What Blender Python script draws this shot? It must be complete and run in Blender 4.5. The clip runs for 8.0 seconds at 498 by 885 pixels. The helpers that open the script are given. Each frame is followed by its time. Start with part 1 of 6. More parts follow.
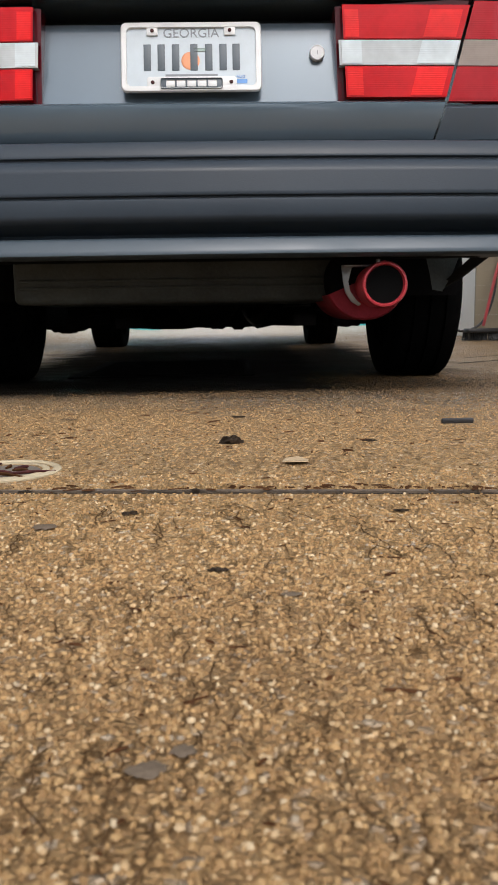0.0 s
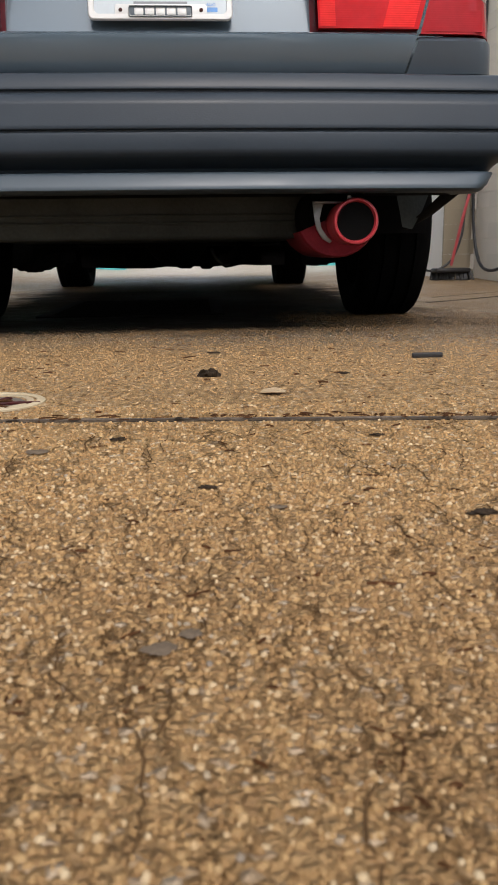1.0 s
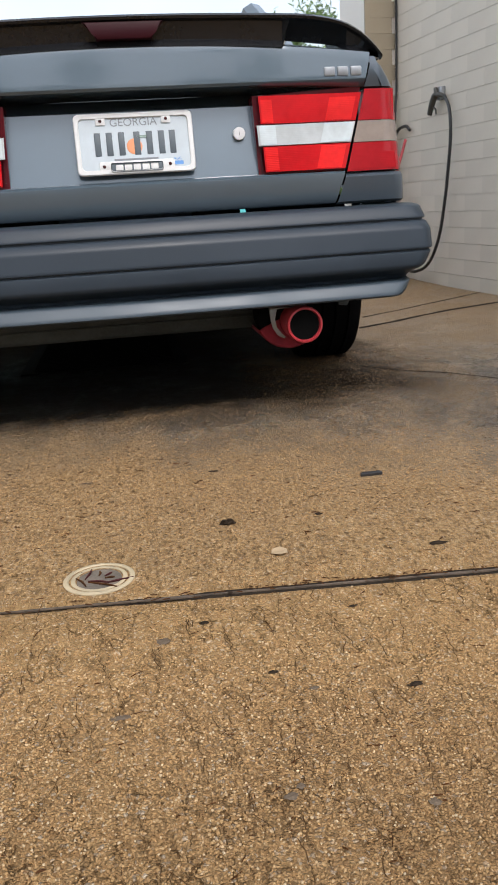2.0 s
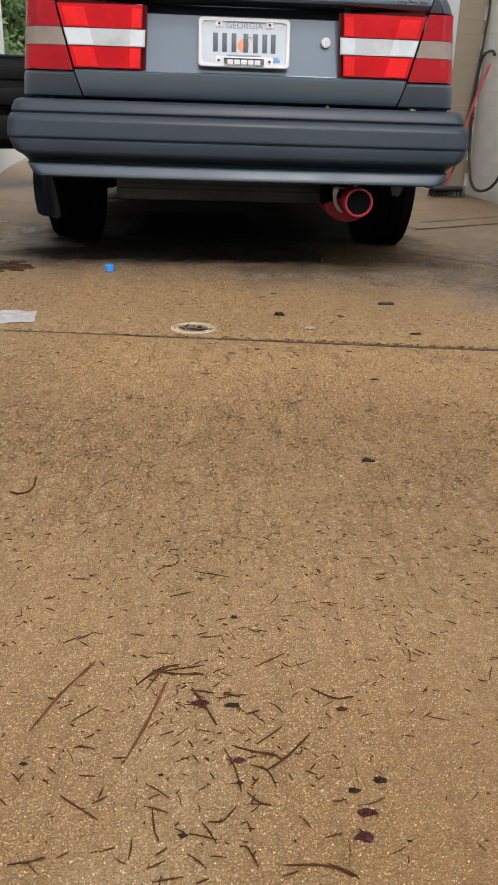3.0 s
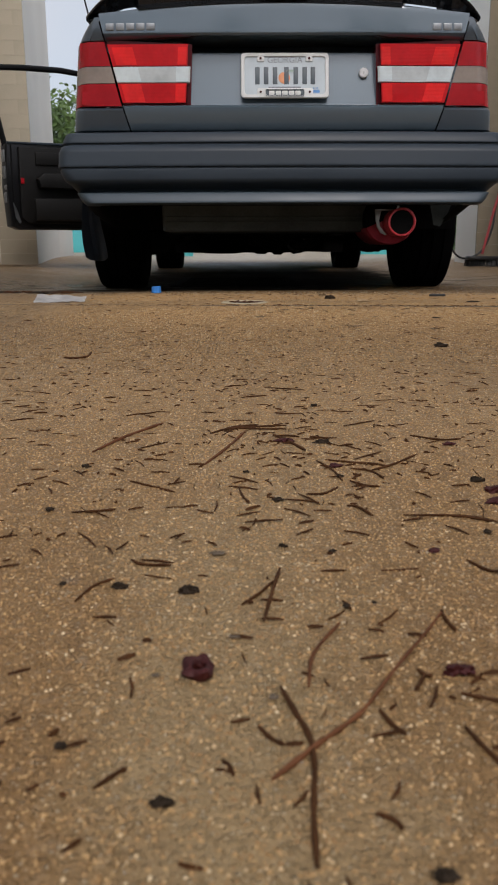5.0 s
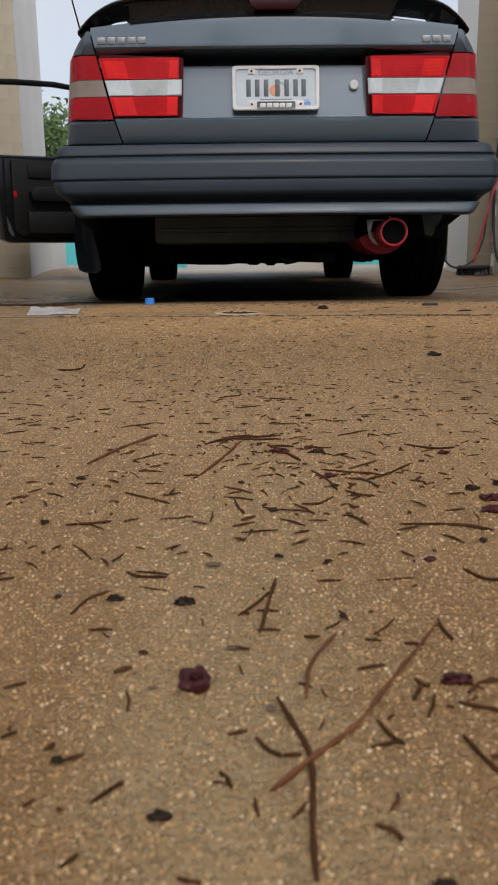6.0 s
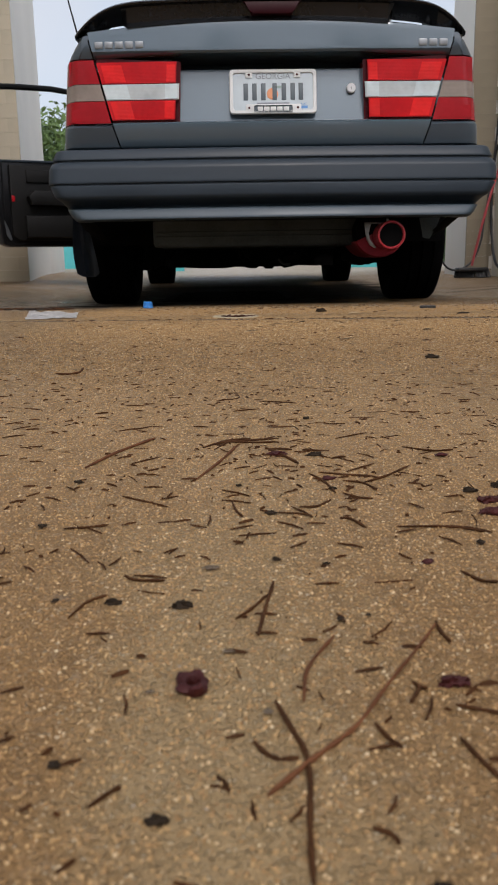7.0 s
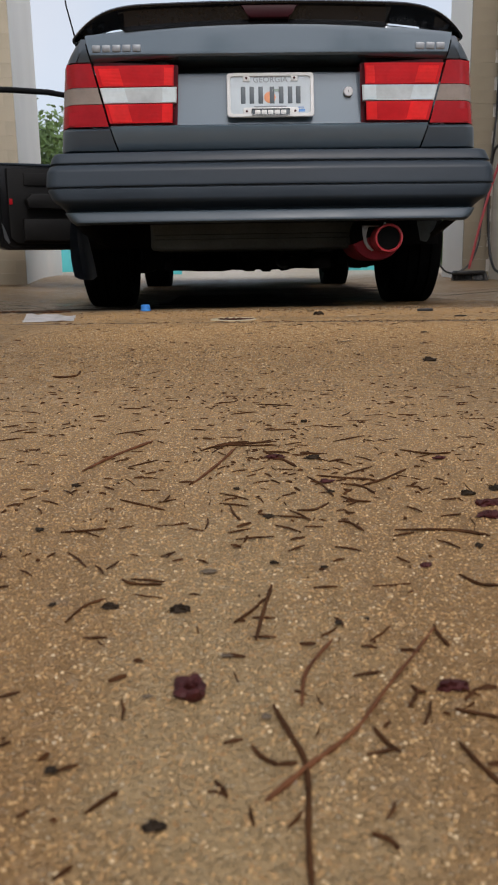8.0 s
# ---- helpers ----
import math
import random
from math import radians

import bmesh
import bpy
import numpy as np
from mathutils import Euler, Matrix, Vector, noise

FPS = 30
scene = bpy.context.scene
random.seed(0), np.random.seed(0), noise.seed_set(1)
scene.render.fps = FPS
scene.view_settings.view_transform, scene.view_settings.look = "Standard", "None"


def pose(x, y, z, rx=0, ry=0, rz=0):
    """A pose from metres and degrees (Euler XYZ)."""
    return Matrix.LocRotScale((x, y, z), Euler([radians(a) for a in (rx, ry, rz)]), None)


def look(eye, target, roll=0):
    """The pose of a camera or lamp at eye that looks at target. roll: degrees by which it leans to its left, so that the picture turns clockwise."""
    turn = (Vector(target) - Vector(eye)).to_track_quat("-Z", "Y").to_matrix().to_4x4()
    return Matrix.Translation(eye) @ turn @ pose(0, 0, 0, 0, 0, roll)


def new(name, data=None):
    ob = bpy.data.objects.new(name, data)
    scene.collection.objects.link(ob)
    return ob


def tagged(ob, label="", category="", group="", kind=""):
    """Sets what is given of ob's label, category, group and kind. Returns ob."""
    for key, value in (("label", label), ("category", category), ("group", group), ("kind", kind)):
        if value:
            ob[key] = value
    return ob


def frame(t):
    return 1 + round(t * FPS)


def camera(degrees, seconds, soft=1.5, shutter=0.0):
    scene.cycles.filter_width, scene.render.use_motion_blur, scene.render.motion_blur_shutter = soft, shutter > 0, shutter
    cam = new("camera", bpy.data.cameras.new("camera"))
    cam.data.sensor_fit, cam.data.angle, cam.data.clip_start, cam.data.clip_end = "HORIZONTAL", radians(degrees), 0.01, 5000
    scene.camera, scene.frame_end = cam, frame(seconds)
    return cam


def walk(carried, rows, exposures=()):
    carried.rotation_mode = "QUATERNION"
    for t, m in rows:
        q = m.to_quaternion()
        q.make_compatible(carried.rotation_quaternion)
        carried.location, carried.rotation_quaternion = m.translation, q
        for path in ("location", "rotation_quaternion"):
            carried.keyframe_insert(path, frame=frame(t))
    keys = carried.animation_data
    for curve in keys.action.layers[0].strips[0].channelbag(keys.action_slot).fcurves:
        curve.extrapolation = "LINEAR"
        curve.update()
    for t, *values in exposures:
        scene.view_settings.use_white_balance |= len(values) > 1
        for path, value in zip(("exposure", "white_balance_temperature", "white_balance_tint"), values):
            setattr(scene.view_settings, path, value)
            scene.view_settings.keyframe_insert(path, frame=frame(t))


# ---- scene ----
cam = camera(34.5, 8.0, shutter=0.0)
PATH = [
    (0, (0.083, -1.979, 0.224), (0.123, -0.004, -0.089), -0.9),
    (0.2, (0.079, -1.985, 0.221), (0.141, -0.017, -0.119), -0.8),
    (0.3, (0.076, -1.989, 0.218), (0.155, -0.028, -0.160), -0.8),
    (0.5, (0.072, -1.995, 0.215), (0.173, -0.041, -0.199), -0.7),
    (0.7, (0.071, -2.000, 0.216), (0.178, -0.050, -0.195), -0.7),
    (0.8, (0.070, -2.003, 0.2165), (0.182, -0.057, -0.208), -0.75),
    (1, (0.069, -2.009, 0.217), (0.187, -0.065, -0.238), -0.8),
    (1.3, (0.063, -2.035, 0.269), (0.197, -0.104, -0.235), -0.1),
    (1.5, (0.037, -2.079, 0.406), (0.237, -0.153, -0.092), -1.5),
    (1.7, (-0.016, -2.174, 0.593), (0.252, -0.259, 0.081), -4.5),
    (2.8, (-0.102, -3.023, 0.665), (0.111, -1.184, -0.09), 2.6),
    (3, (-0.121, -3.165, 0.569), (-0.01, -1.315, -0.181), 1.9),
    (3.2, (-0.139, -3.266, 0.428), (-0.14, -1.405, -0.306), 0.8),
    (3.5, (-0.158, -3.328, 0.295), (-0.202, -1.448, -0.386), -0.3),
    (3.7, (-0.161, -3.28, 0.256), (-0.196, -1.379, -0.366), -0.2),
    (4, (-0.161, -3.204, 0.235), (-0.165, -1.281, -0.315), 0.2),
    (4.5, (-0.156, -3.197, 0.21), (-0.153, -1.262, -0.296), 0.1),
    (5, (-0.157, -3.197, 0.21), (-0.142, -1.255, -0.269), -0.2),
    (6.5, (-0.157, -3.197, 0.21), (-0.127, -1.249, -0.24), -0.8),
    (7, (-0.156, -3.197, 0.21), (-0.125, -1.248, -0.236), -0.9),
    (7.5, (-0.156, -3.196, 0.21), (-0.121, -1.246, -0.231), -0.9),
    (8, (-0.156, -3.196, 0.21), (-0.119, -1.246, -0.229), -0.9),
]
EXPOSURE = [(0, 0.71, 6600, 14), (1.0, 0.69, 6750, 15), (1.7, 0.82, 6500, 14), (2.8, 0.69, 6600, 15), (3.0, 0.72, 6600, 15), (3.5, 0.12, 7200, 17), (4.0, -0.04, 6850, 16), (4.5, -0.05, 6750, 16), (5.0, 0.03, 6650, 15), (6.5, 0.15, 6600, 15), (8.0, 0.20, 6600, 15)]
cam.data.dof.use_dof, cam.data.dof.focus_distance, cam.data.dof.aperture_fstop = True, 1.05, 34.0
walk(cam, [(t, look(eye, target, roll)) for t, eye, target, roll in PATH], EXPOSURE)

# ---- world, sun ----
world = bpy.data.worlds.new("overcast_sky")
scene.world = world
world.use_nodes = True
wn, wl = world.node_tree.nodes, world.node_tree.links
sky = wn.new("ShaderNodeTexSky")
sky.sky_type = "NISHITA"
sky.sun_disc = False
sky.sun_elevation, sky.sun_rotation = radians(52), radians(167)
sky.air_density, sky.dust_density, sky.ozone_density = 1.0, 4.0, 1.0
pale = wn.new("ShaderNodeHueSaturation")
pale.inputs["Saturation"].default_value = 0.45
wl.new(sky.outputs["Color"], pale.inputs["Color"])
cloud = wn.new("ShaderNodeMix")
cloud.data_type = "RGBA"
cloud.inputs[0].default_value = 0.6
vapour = wn.new("ShaderNodeTexNoise")
vapour.inputs["Scale"].default_value, vapour.inputs["Detail"].default_value = 2.4, 5
veil = wn.new("ShaderNodeValToRGB")
veil.color_ramp.elements[0].position, veil.color_ramp.elements[1].position = 0.36, 0.66
veil.color_ramp.elements[0].color, veil.color_ramp.elements[1].color = (2.1, 2.85, 3.6, 1), (3.1, 3.35, 3.55, 1)
wl.new(vapour.outputs[0], veil.inputs[0])
wl.new(veil.outputs[0], cloud.inputs[7])
wl.new(pale.outputs["Color"], cloud.inputs[6])
wl.new(cloud.outputs[2], wn["Background"].inputs["Color"])
wn["Background"].inputs["Strength"].default_value = 0.20

sun_data = bpy.data.lights.new("sun", "SUN")
sun_data.energy, sun_data.angle, sun_data.color = 0.9, radians(18), (1.0, 0.96, 0.9)
sun = new("sun", sun_data)
sun.matrix_world = look((1.5, -6.7, 9.0), (0, 0, 0))


# ---- materials ----
def material(name, base, rough=0.5, metal=0.0, vary=0.15, scale=6.0, bump=0.0, bump_scale=80.0, coat=0.0, tint=None,
             stretch=(1, 1, 1), rough_vary=0.0, spec=0.5):
    """A surface with stains at one scale and grain at another."""
    m = bpy.data.materials.new(name)
    m.use_nodes = True
    n, l = m.node_tree.nodes, m.node_tree.links
    b = n["Principled BSDF"]
    b.inputs["Metallic"].default_value = metal
    b.inputs["Specular IOR Level"].default_value = spec
    b.inputs["Coat Weight"].default_value = coat
    b.inputs["Coat Roughness"].default_value = 0.06
    tc = n.new("ShaderNodeTexCoord")
    mp = n.new("ShaderNodeMapping")
    mp.inputs["Scale"].default_value = stretch
    l.new(tc.outputs["Object"], mp.inputs["Vector"])
    big = n.new("ShaderNodeTexNoise")
    big.inputs["Scale"].default_value, big.inputs["Detail"].default_value = scale, 6
    fine = n.new("ShaderNodeTexNoise")
    fine.inputs["Scale"].default_value, fine.inputs["Detail"].default_value = bump_scale, 3
    l.new(mp.outputs[0], big.inputs["Vector"])
    l.new(mp.outputs[0], fine.inputs["Vector"])
    both = n.new("ShaderNodeMath")
    both.operation = "MULTIPLY_ADD"
    both.inputs[1].default_value = 0.35
    l.new(fine.outputs[0], both.inputs[0])
    l.new(big.outputs[0], both.inputs[2])
    ramp = n.new("ShaderNodeValToRGB")
    dark = [c * (1 - vary) for c in base]
    light = [min(1, c * (1 + vary)) for c in (tint or base)]
    ramp.color_ramp.elements[0].position, ramp.color_ramp.elements[1].position = 0.45, 0.9
    ramp.color_ramp.elements[0].color, ramp.color_ramp.elements[1].color = (*dark, 1), (*light, 1)
    l.new(both.outputs[0], ramp.inputs[0])
    l.new(ramp.outputs[0], b.inputs["Base Color"])
    rr = n.new("ShaderNodeMapRange")
    rr.inputs["From Min"].default_value, rr.inputs["From Max"].default_value = 0.3, 0.7
    rr.inputs["To Min"].default_value, rr.inputs["To Max"].default_value = max(0.02, rough - rough_vary), min(1, rough + rough_vary)
    l.new(big.outputs[0], rr.inputs["Value"])
    l.new(rr.outputs[0], b.inputs["Roughness"])
    if bump:
        bp = n.new("ShaderNodeBump")
        bp.inputs["Strength"].default_value, bp.inputs["Distance"].default_value = bump, 0.004
        l.new(fine.outputs[0], bp.inputs["Height"])
        l.new(bp.outputs[0], b.inputs["Normal"])
    return m


def glass(name, color, rough=0.02):
    m = bpy.data.materials.new(name)
    m.use_nodes = True
    b = m.node_tree.nodes["Principled BSDF"]
    b.inputs["Base Color"].default_value = (*color, 1)
    b.inputs["Roughness"].default_value, b.inputs["Transmission Weight"].default_value = rough, 1.0
    return m


def lens(name, base, ribs=420.0, depth=0.05):
    """Moulded lamp plastic with fine level ribs."""
    m = material(name, base, 0.2, 0, 0.16, 11, 0, 60, coat=0.14, spec=0.25)
    n, l = m.node_tree.nodes, m.node_tree.links
    b = n["Principled BSDF"]
    wave = n.new("ShaderNodeTexWave")
    wave.bands_direction = "Z"
    wave.inputs["Scale"].default_value = ribs / 6.283
    tc = n.new("ShaderNodeTexCoord")
    l.new(tc.outputs["Object"], wave.inputs["Vector"])
    bp = n.new("ShaderNodeBump")
    bp.inputs["Strength"].default_value, bp.inputs["Distance"].default_value = depth, 0.002
    l.new(wave.outputs[1], bp.inputs["Height"])
    l.new(bp.outputs[0], b.inputs["Normal"])
    return m


def concrete():
    """Worn concrete with exposed pebbles, damp and grey inside the bay."""
    m = bpy.data.materials.new("worn_concrete")
    m.use_nodes = True
    n, l = m.node_tree.nodes, m.node_tree.links
    b = n["Principled BSDF"]
    tc = n.new("ShaderNodeTexCoord")
    pos = tc.outputs["Object"]

    def noise_at(scale, detail=4, rough=0.55, stretch=None):
        t = n.new("ShaderNodeTexNoise")
        t.inputs["Scale"].default_value, t.inputs["Detail"].default_value, t.inputs["Roughness"].default_value = scale, detail, rough
        if stretch:
            mp = n.new("ShaderNodeMapping")
            mp.inputs["Scale"].default_value = stretch
            l.new(pos, mp.inputs["Vector"])
            l.new(mp.outputs[0], t.inputs["Vector"])
        else:
            l.new(pos, t.inputs["Vector"])
        return t.outputs[0]

    def ramp(value, stops):
        r = n.new("ShaderNodeValToRGB")
        e = r.color_ramp.elements
        while len(e) < len(stops):
            e.new(0.5)
        for el, (p, c) in zip(e, stops):
            el.position, el.color = p, (*c, 1) if len(c) == 3 else c
        l.new(value, r.inputs[0])
        return r.outputs[0]

    def mix(f, a, c, mode="MIX"):
        x = n.new("ShaderNodeMix")
        x.data_type, x.blend_type = "RGBA", mode
        for s, v in ((x.inputs[0], f), (x.inputs[6], a), (x.inputs[7], c)):
            if isinstance(v, (int, float)):
                s.default_value = v
            elif isinstance(v, tuple):
                s.default_value = (*v, 1)
            else:
                l.new(v, s)
        return x.outputs[2]

    def calc(op, a, c=0.0):
        x = n.new("ShaderNodeMath")
        x.operation = op
        for s, v in zip(x.inputs, (a, c)):
            if isinstance(v, (int, float)):
                s.default_value = v
            else:
                l.new(v, s)
        return x.outputs[0]

    xyz = n.new("ShaderNodeSeparateXYZ")
    l.new(pos, xyz.inputs[0])

    def between(value, lo, hi, a=0.0, c=1.0):
        r = n.new("ShaderNodeMapRange")
        for s, v in zip(r.inputs[1:5], (lo, hi, a, c)):
            s.default_value = v
        l.new(value, r.inputs[0])
        return r.outputs[0]

    def stones_at(scale, feature="F1", stretch=None, wobble=0.006):
        warp = n.new("ShaderNodeMix")
        warp.data_type, warp.blend_type = "RGBA", "ADD"
        warp.inputs[0].default_value = wobble
        wob = n.new("ShaderNodeTexNoise")
        wob.inputs["Scale"].default_value = scale * 0.8
        l.new(pos, wob.inputs["Vector"])
        l.new(pos, warp.inputs[6])
        l.new(wob.outputs[1], warp.inputs[7])
        v = n.new("ShaderNodeTexVoronoi")
        v.feature = feature
        v.inputs["Scale"].default_value = scale
        if stretch:
            mp = n.new("ShaderNodeMapping")
            mp.inputs["Scale"].default_value = stretch
            l.new(warp.outputs[2], mp.inputs["Vector"])
            l.new(mp.outputs[0], v.inputs["Vector"])
        else:
            l.new(warp.outputs[2], v.inputs["Vector"])
        return v

    def tone(v):
        s = n.new("ShaderNodeSeparateColor")
        l.new(v.outputs["Color"], s.inputs[0])
        return s.outputs[0]

    coarse, fine, dust = stones_at(300, wobble=0.002), stones_at(520, wobble=0.0015), stones_at(850, wobble=0.001)
    sand = noise_at(900, 2)
    blotch = noise_at(2.2, 6, 0.62)
    patch = noise_at(11, 5, 0.6)
    mottle = noise_at(38, 5, 0.7)
    # the top is worn down to the pebbles near the joint, less so farther out and inside the bay
    reach = calc("ADD", xyz.outputs[1], calc("MULTIPLY", noise_at(3.0, 4), 0.7))
    worn = calc("MULTIPLY", between(reach, -2.25, -1.55, 0.2, 1.0), between(reach, -0.9, -0.4, 1.0, 0.55))
    outside = between(calc("ADD", xyz.outputs[1], calc("MULTIPLY", xyz.outputs[0], 0.079)), -1.27, -1.20, 1.0, 0.0)
    grains = [(0.0, (0.25, 0.135, 0.052)), (0.30, (0.40, 0.228, 0.090)), (0.68, (0.58, 0.362, 0.160)), (0.88, (0.74, 0.515, 0.275)), (1.0, (0.92, 0.78, 0.56))]
    pebble_tones = [(0.0, (0.34, 0.192, 0.076)), (0.22, (0.44, 0.262, 0.108)), (0.60, (0.545, 0.335, 0.142)), (0.86, (0.61, 0.395, 0.185)), (0.95, (0.72, 0.55, 0.37)), (1.0, (0.84, 0.71, 0.53))]
    paste = mix(between(mottle, 0.25, 0.72), (0.150, 0.083, 0.033), (0.330, 0.195, 0.078))
    paste = mix(between(sand, 0.35, 0.65, 0.55, 0.0), paste, (0.080, 0.043, 0.018))

    def dots(v, size, share, soft):
        shape = between(v.outputs["Distance"], size, size + soft, 1.0, 0.0)
        return calc("MULTIPLY", shape, between(tone(v), share, share + 0.05))

    dot_big, dot_mid, dot_small = dots(coarse, 0.26, 0.15, 0.30), dots(fine, 0.28, 0.20, 0.26), dots(dust, 0.32, 0.30, 0.25)
    fine_top = mix(calc("MULTIPLY", dot_small, 0.62), paste, ramp(tone(dust), grains))
    fine_top = mix(calc("MULTIPLY", dot_mid, 0.78), fine_top, ramp(tone(fine), grains))
    glint = dots(fine, 0.26, 0.86, 0.2)
    fine_top = mix(calc("MULTIPLY", glint, 0.85), fine_top, (0.90, 0.74, 0.50))

    # pebbles packed side by side, with crevices between them
    def warped(amount, scale):
        t = n.new("ShaderNodeTexNoise")
        t.inputs["Scale"].default_value, t.inputs["Detail"].default_value = scale, 2
        l.new(pos, t.inputs["Vector"])
        x = n.new("ShaderNodeMix")
        x.data_type, x.blend_type = "RGBA", "ADD"
        x.inputs[0].default_value = amount
        l.new(pos, x.inputs[6])
        l.new(t.outputs[1], x.inputs[7])
        return x.outputs[2]

    def packed(scale, where, feature):
        v = n.new("ShaderNodeTexVoronoi")
        v.feature = feature
        v.inputs["Scale"].default_value = scale
        l.new(where, v.inputs["Vector"])
        return v

    where = warped(0.0022, 190)
    pebble, rim = packed(235, where, "F1"), packed(235, where, "DISTANCE_TO_EDGE").outputs["Distance"]
    pebble_top = ramp(tone(pebble), pebble_tones)
    pebble_top = mix(between(dot_mid, 0.0, 1.0, 0.0, 0.22), pebble_top, (0.70, 0.48, 0.24))
    pebble_top = mix(between(sand, 0.35, 0.62, 0.20, 0.0), pebble_top, (0.20, 0.110, 0.045))
    open_rim = calc("MULTIPLY", between(rim, 0.015, 0.13, 1.0, 0.0), between(noise_at(55, 5, 0.65), 0.46, 0.64, 0.12, 0.66))
    rough_top = mix(open_rim, pebble_top, (0.150, 0.082, 0.033))
    rough_top = mix(0.30, rough_top, (0.120, 0.064, 0.026))
    col = mix(worn, fine_top, rough_top)

    # jagged cracks that run mostly away from the joint, and small pits
    def jagged(scale, stretch, rough_a, rough_b):
        p = add_vec(add_vec(pos, noise_colour(240), rough_a), noise_colour(60), rough_b)
        v = n.new("ShaderNodeTexVoronoi")
        v.feature = "DISTANCE_TO_EDGE"
        v.inputs["Scale"].default_value = scale
        mp = n.new("ShaderNodeMapping")
        mp.inputs["Scale"].default_value = stretch
        l.new(p, mp.inputs["Vector"])
        l.new(mp.outputs[0], v.inputs["Vector"])
        return v.outputs["Distance"]

    def noise_colour(scale):
        t = n.new("ShaderNodeTexNoise")
        t.inputs["Scale"].default_value, t.inputs["Detail"].default_value = scale, 2
        l.new(pos, t.inputs["Vector"])
        return t.outputs[1]

    def add_vec(a, c, amount):
        x = n.new("ShaderNodeMix")
        x.data_type, x.blend_type = "RGBA", "ADD"
        x.inputs[0].default_value = amount
        l.new(a, x.inputs[6])
        l.new(c, x.inputs[7])
        return x.outputs[2]

    dull = between(noise_at(17, 4, 0.6, (1.3, 0.8, 1)), 0.50, 0.68, 0.0, 0.8)
    col = mix(calc("MULTIPLY", dull, between(worn, 0.2, 1, 0.06, 0.20)), col, (0.20, 0.108, 0.044))
    gaps = calc("MULTIPLY", between(jagged(30, (1.7, 0.45, 1), 0.006, 0.016), 0.012, 0.052, 0.90, 0.0), between(noise_at(19, 5, 0.7), 0.45, 0.54))
    gaps = calc("MAXIMUM", gaps, calc("MULTIPLY", between(jagged(76, (1.7, 0.6, 1), 0.006, 0.010), 0.02, 0.11, 0.72, 0.0), between(noise_at(26, 5, 0.7), 0.47, 0.58)))
    gaps = calc("MULTIPLY", gaps, calc("MULTIPLY", between(worn, 0.35, 0.9), outside))
    pits = ramp(noise_at(75, 4, 0.6), [(0.365, (1, 1, 1)), (0.41, (0, 0, 0))])
    pits = calc("MULTIPLY", pits, calc("ADD", calc("MULTIPLY", calc("SUBTRACT", 1.0, outside), 0.85), calc("MULTIPLY", outside, between(worn, 0.3, 1.0, 0.04, 0.28))))
    holes = calc("MAXIMUM", gaps, pits)
    col = mix(holes, col, (0.074, 0.040, 0.017))
    # flat dark stones and spots
    flat = dots(stones_at(30, wobble=0.02), 0.12, 0.94, 0.10)
    col = mix(calc("MULTIPLY", flat, 0.65), col, (0.125, 0.098, 0.078))
    broom = noise_at(1.0, 3, 0.6, (70, 2.2, 1))
    col = mix(between(broom, 0.48, 0.66, 0.0, 0.24), col, (0.14, 0.080, 0.034))
    stain = ramp(blotch, [(0.42, (0, 0, 0)), (0.66, (1, 1, 1))])
    col = mix(calc("MULTIPLY", stain, 0.25), col, mix(0.55, col, (0.17, 0.13, 0.085)))
    rust = ramp(noise_at(1.1, 5), [(0.5, (0, 0, 0)), (0.72, (1, 1, 1))])
    col = mix(calc("MULTIPLY", rust, 0.22), col, (0.38, 0.20, 0.075))
    # A darker brown band a little out from the joint.
    brown_band = calc("MULTIPLY", between(reach, -1.35, -1.10, 1.0, 0.0), between(reach, -1.75, -1.45, 0.0, 1.0))
    col = mix(calc("MULTIPLY", brown_band, between(noise_at(7.0, 5, 0.6), 0.35, 0.65, 0.04, 0.24)), col, (0.200, 0.105, 0.044))
    # a greyer, cleaner run down the apron and ruddier ground beside it
    drift = calc("MULTIPLY", calc("SUBTRACT", noise_at(6.0, 5, 0.6), 0.5), 0.26)
    aside = calc("ABSOLUTE", calc("ADD", calc("ADD", xyz.outputs[0], 0.155), drift))
    low_end = between(xyz.outputs[1], -2.95, -2.45, 1.0, 0.0)
    col = mix(calc("MULTIPLY", low_end, 0.36), col, (0.170, 0.096, 0.036))
    col = mix(calc("MULTIPLY", low_end, between(aside, 0.02, 0.085, 0.34, 0.0)), col, (0.40, 0.305, 0.165))
    col = mix(calc("MULTIPLY", low_end, between(aside, 0.05, 0.16, 0.0, 0.55)), col, (0.225, 0.112, 0.036))
    # washed clean and yellower along the joint
    near_joint = between(calc("ABSOLUTE", calc("ADD", reach, 0.95)), 0.05, 0.42, 1.0, 0.0)
    col = mix(calc("MULTIPLY", near_joint, 0.14), col, (0.62, 0.40, 0.17), "ADD")

    # the bay's own slab: the pebbles' light and dark sides painted as lengthwise flecks
    inside = calc("SUBTRACT", 1.0, outside)
    flecks = noise_at(165, 4, 0.65, (1, 0.42, 1))
    flecked = calc("MAXIMUM", inside, between(worn, 0.3, 1.0, 0.05, 0.16))
    col = mix(calc("MULTIPLY", flecked, between(flecks, 0.51, 0.60, 0.0, 0.62)), col, (0.135, 0.078, 0.034))
    col = mix(calc("MULTIPLY", flecked, between(flecks, 0.46, 0.36, 0.0, 0.55)), col, (0.66, 0.46, 0.24))
    # damp: water carried in and tracked about, with a ragged edge of its own
    ragged = calc("ADD", xyz.outputs[1], calc("MULTIPLY", calc("SUBTRACT", noise_at(1.6, 6, 0.6), 0.5), 1.5))
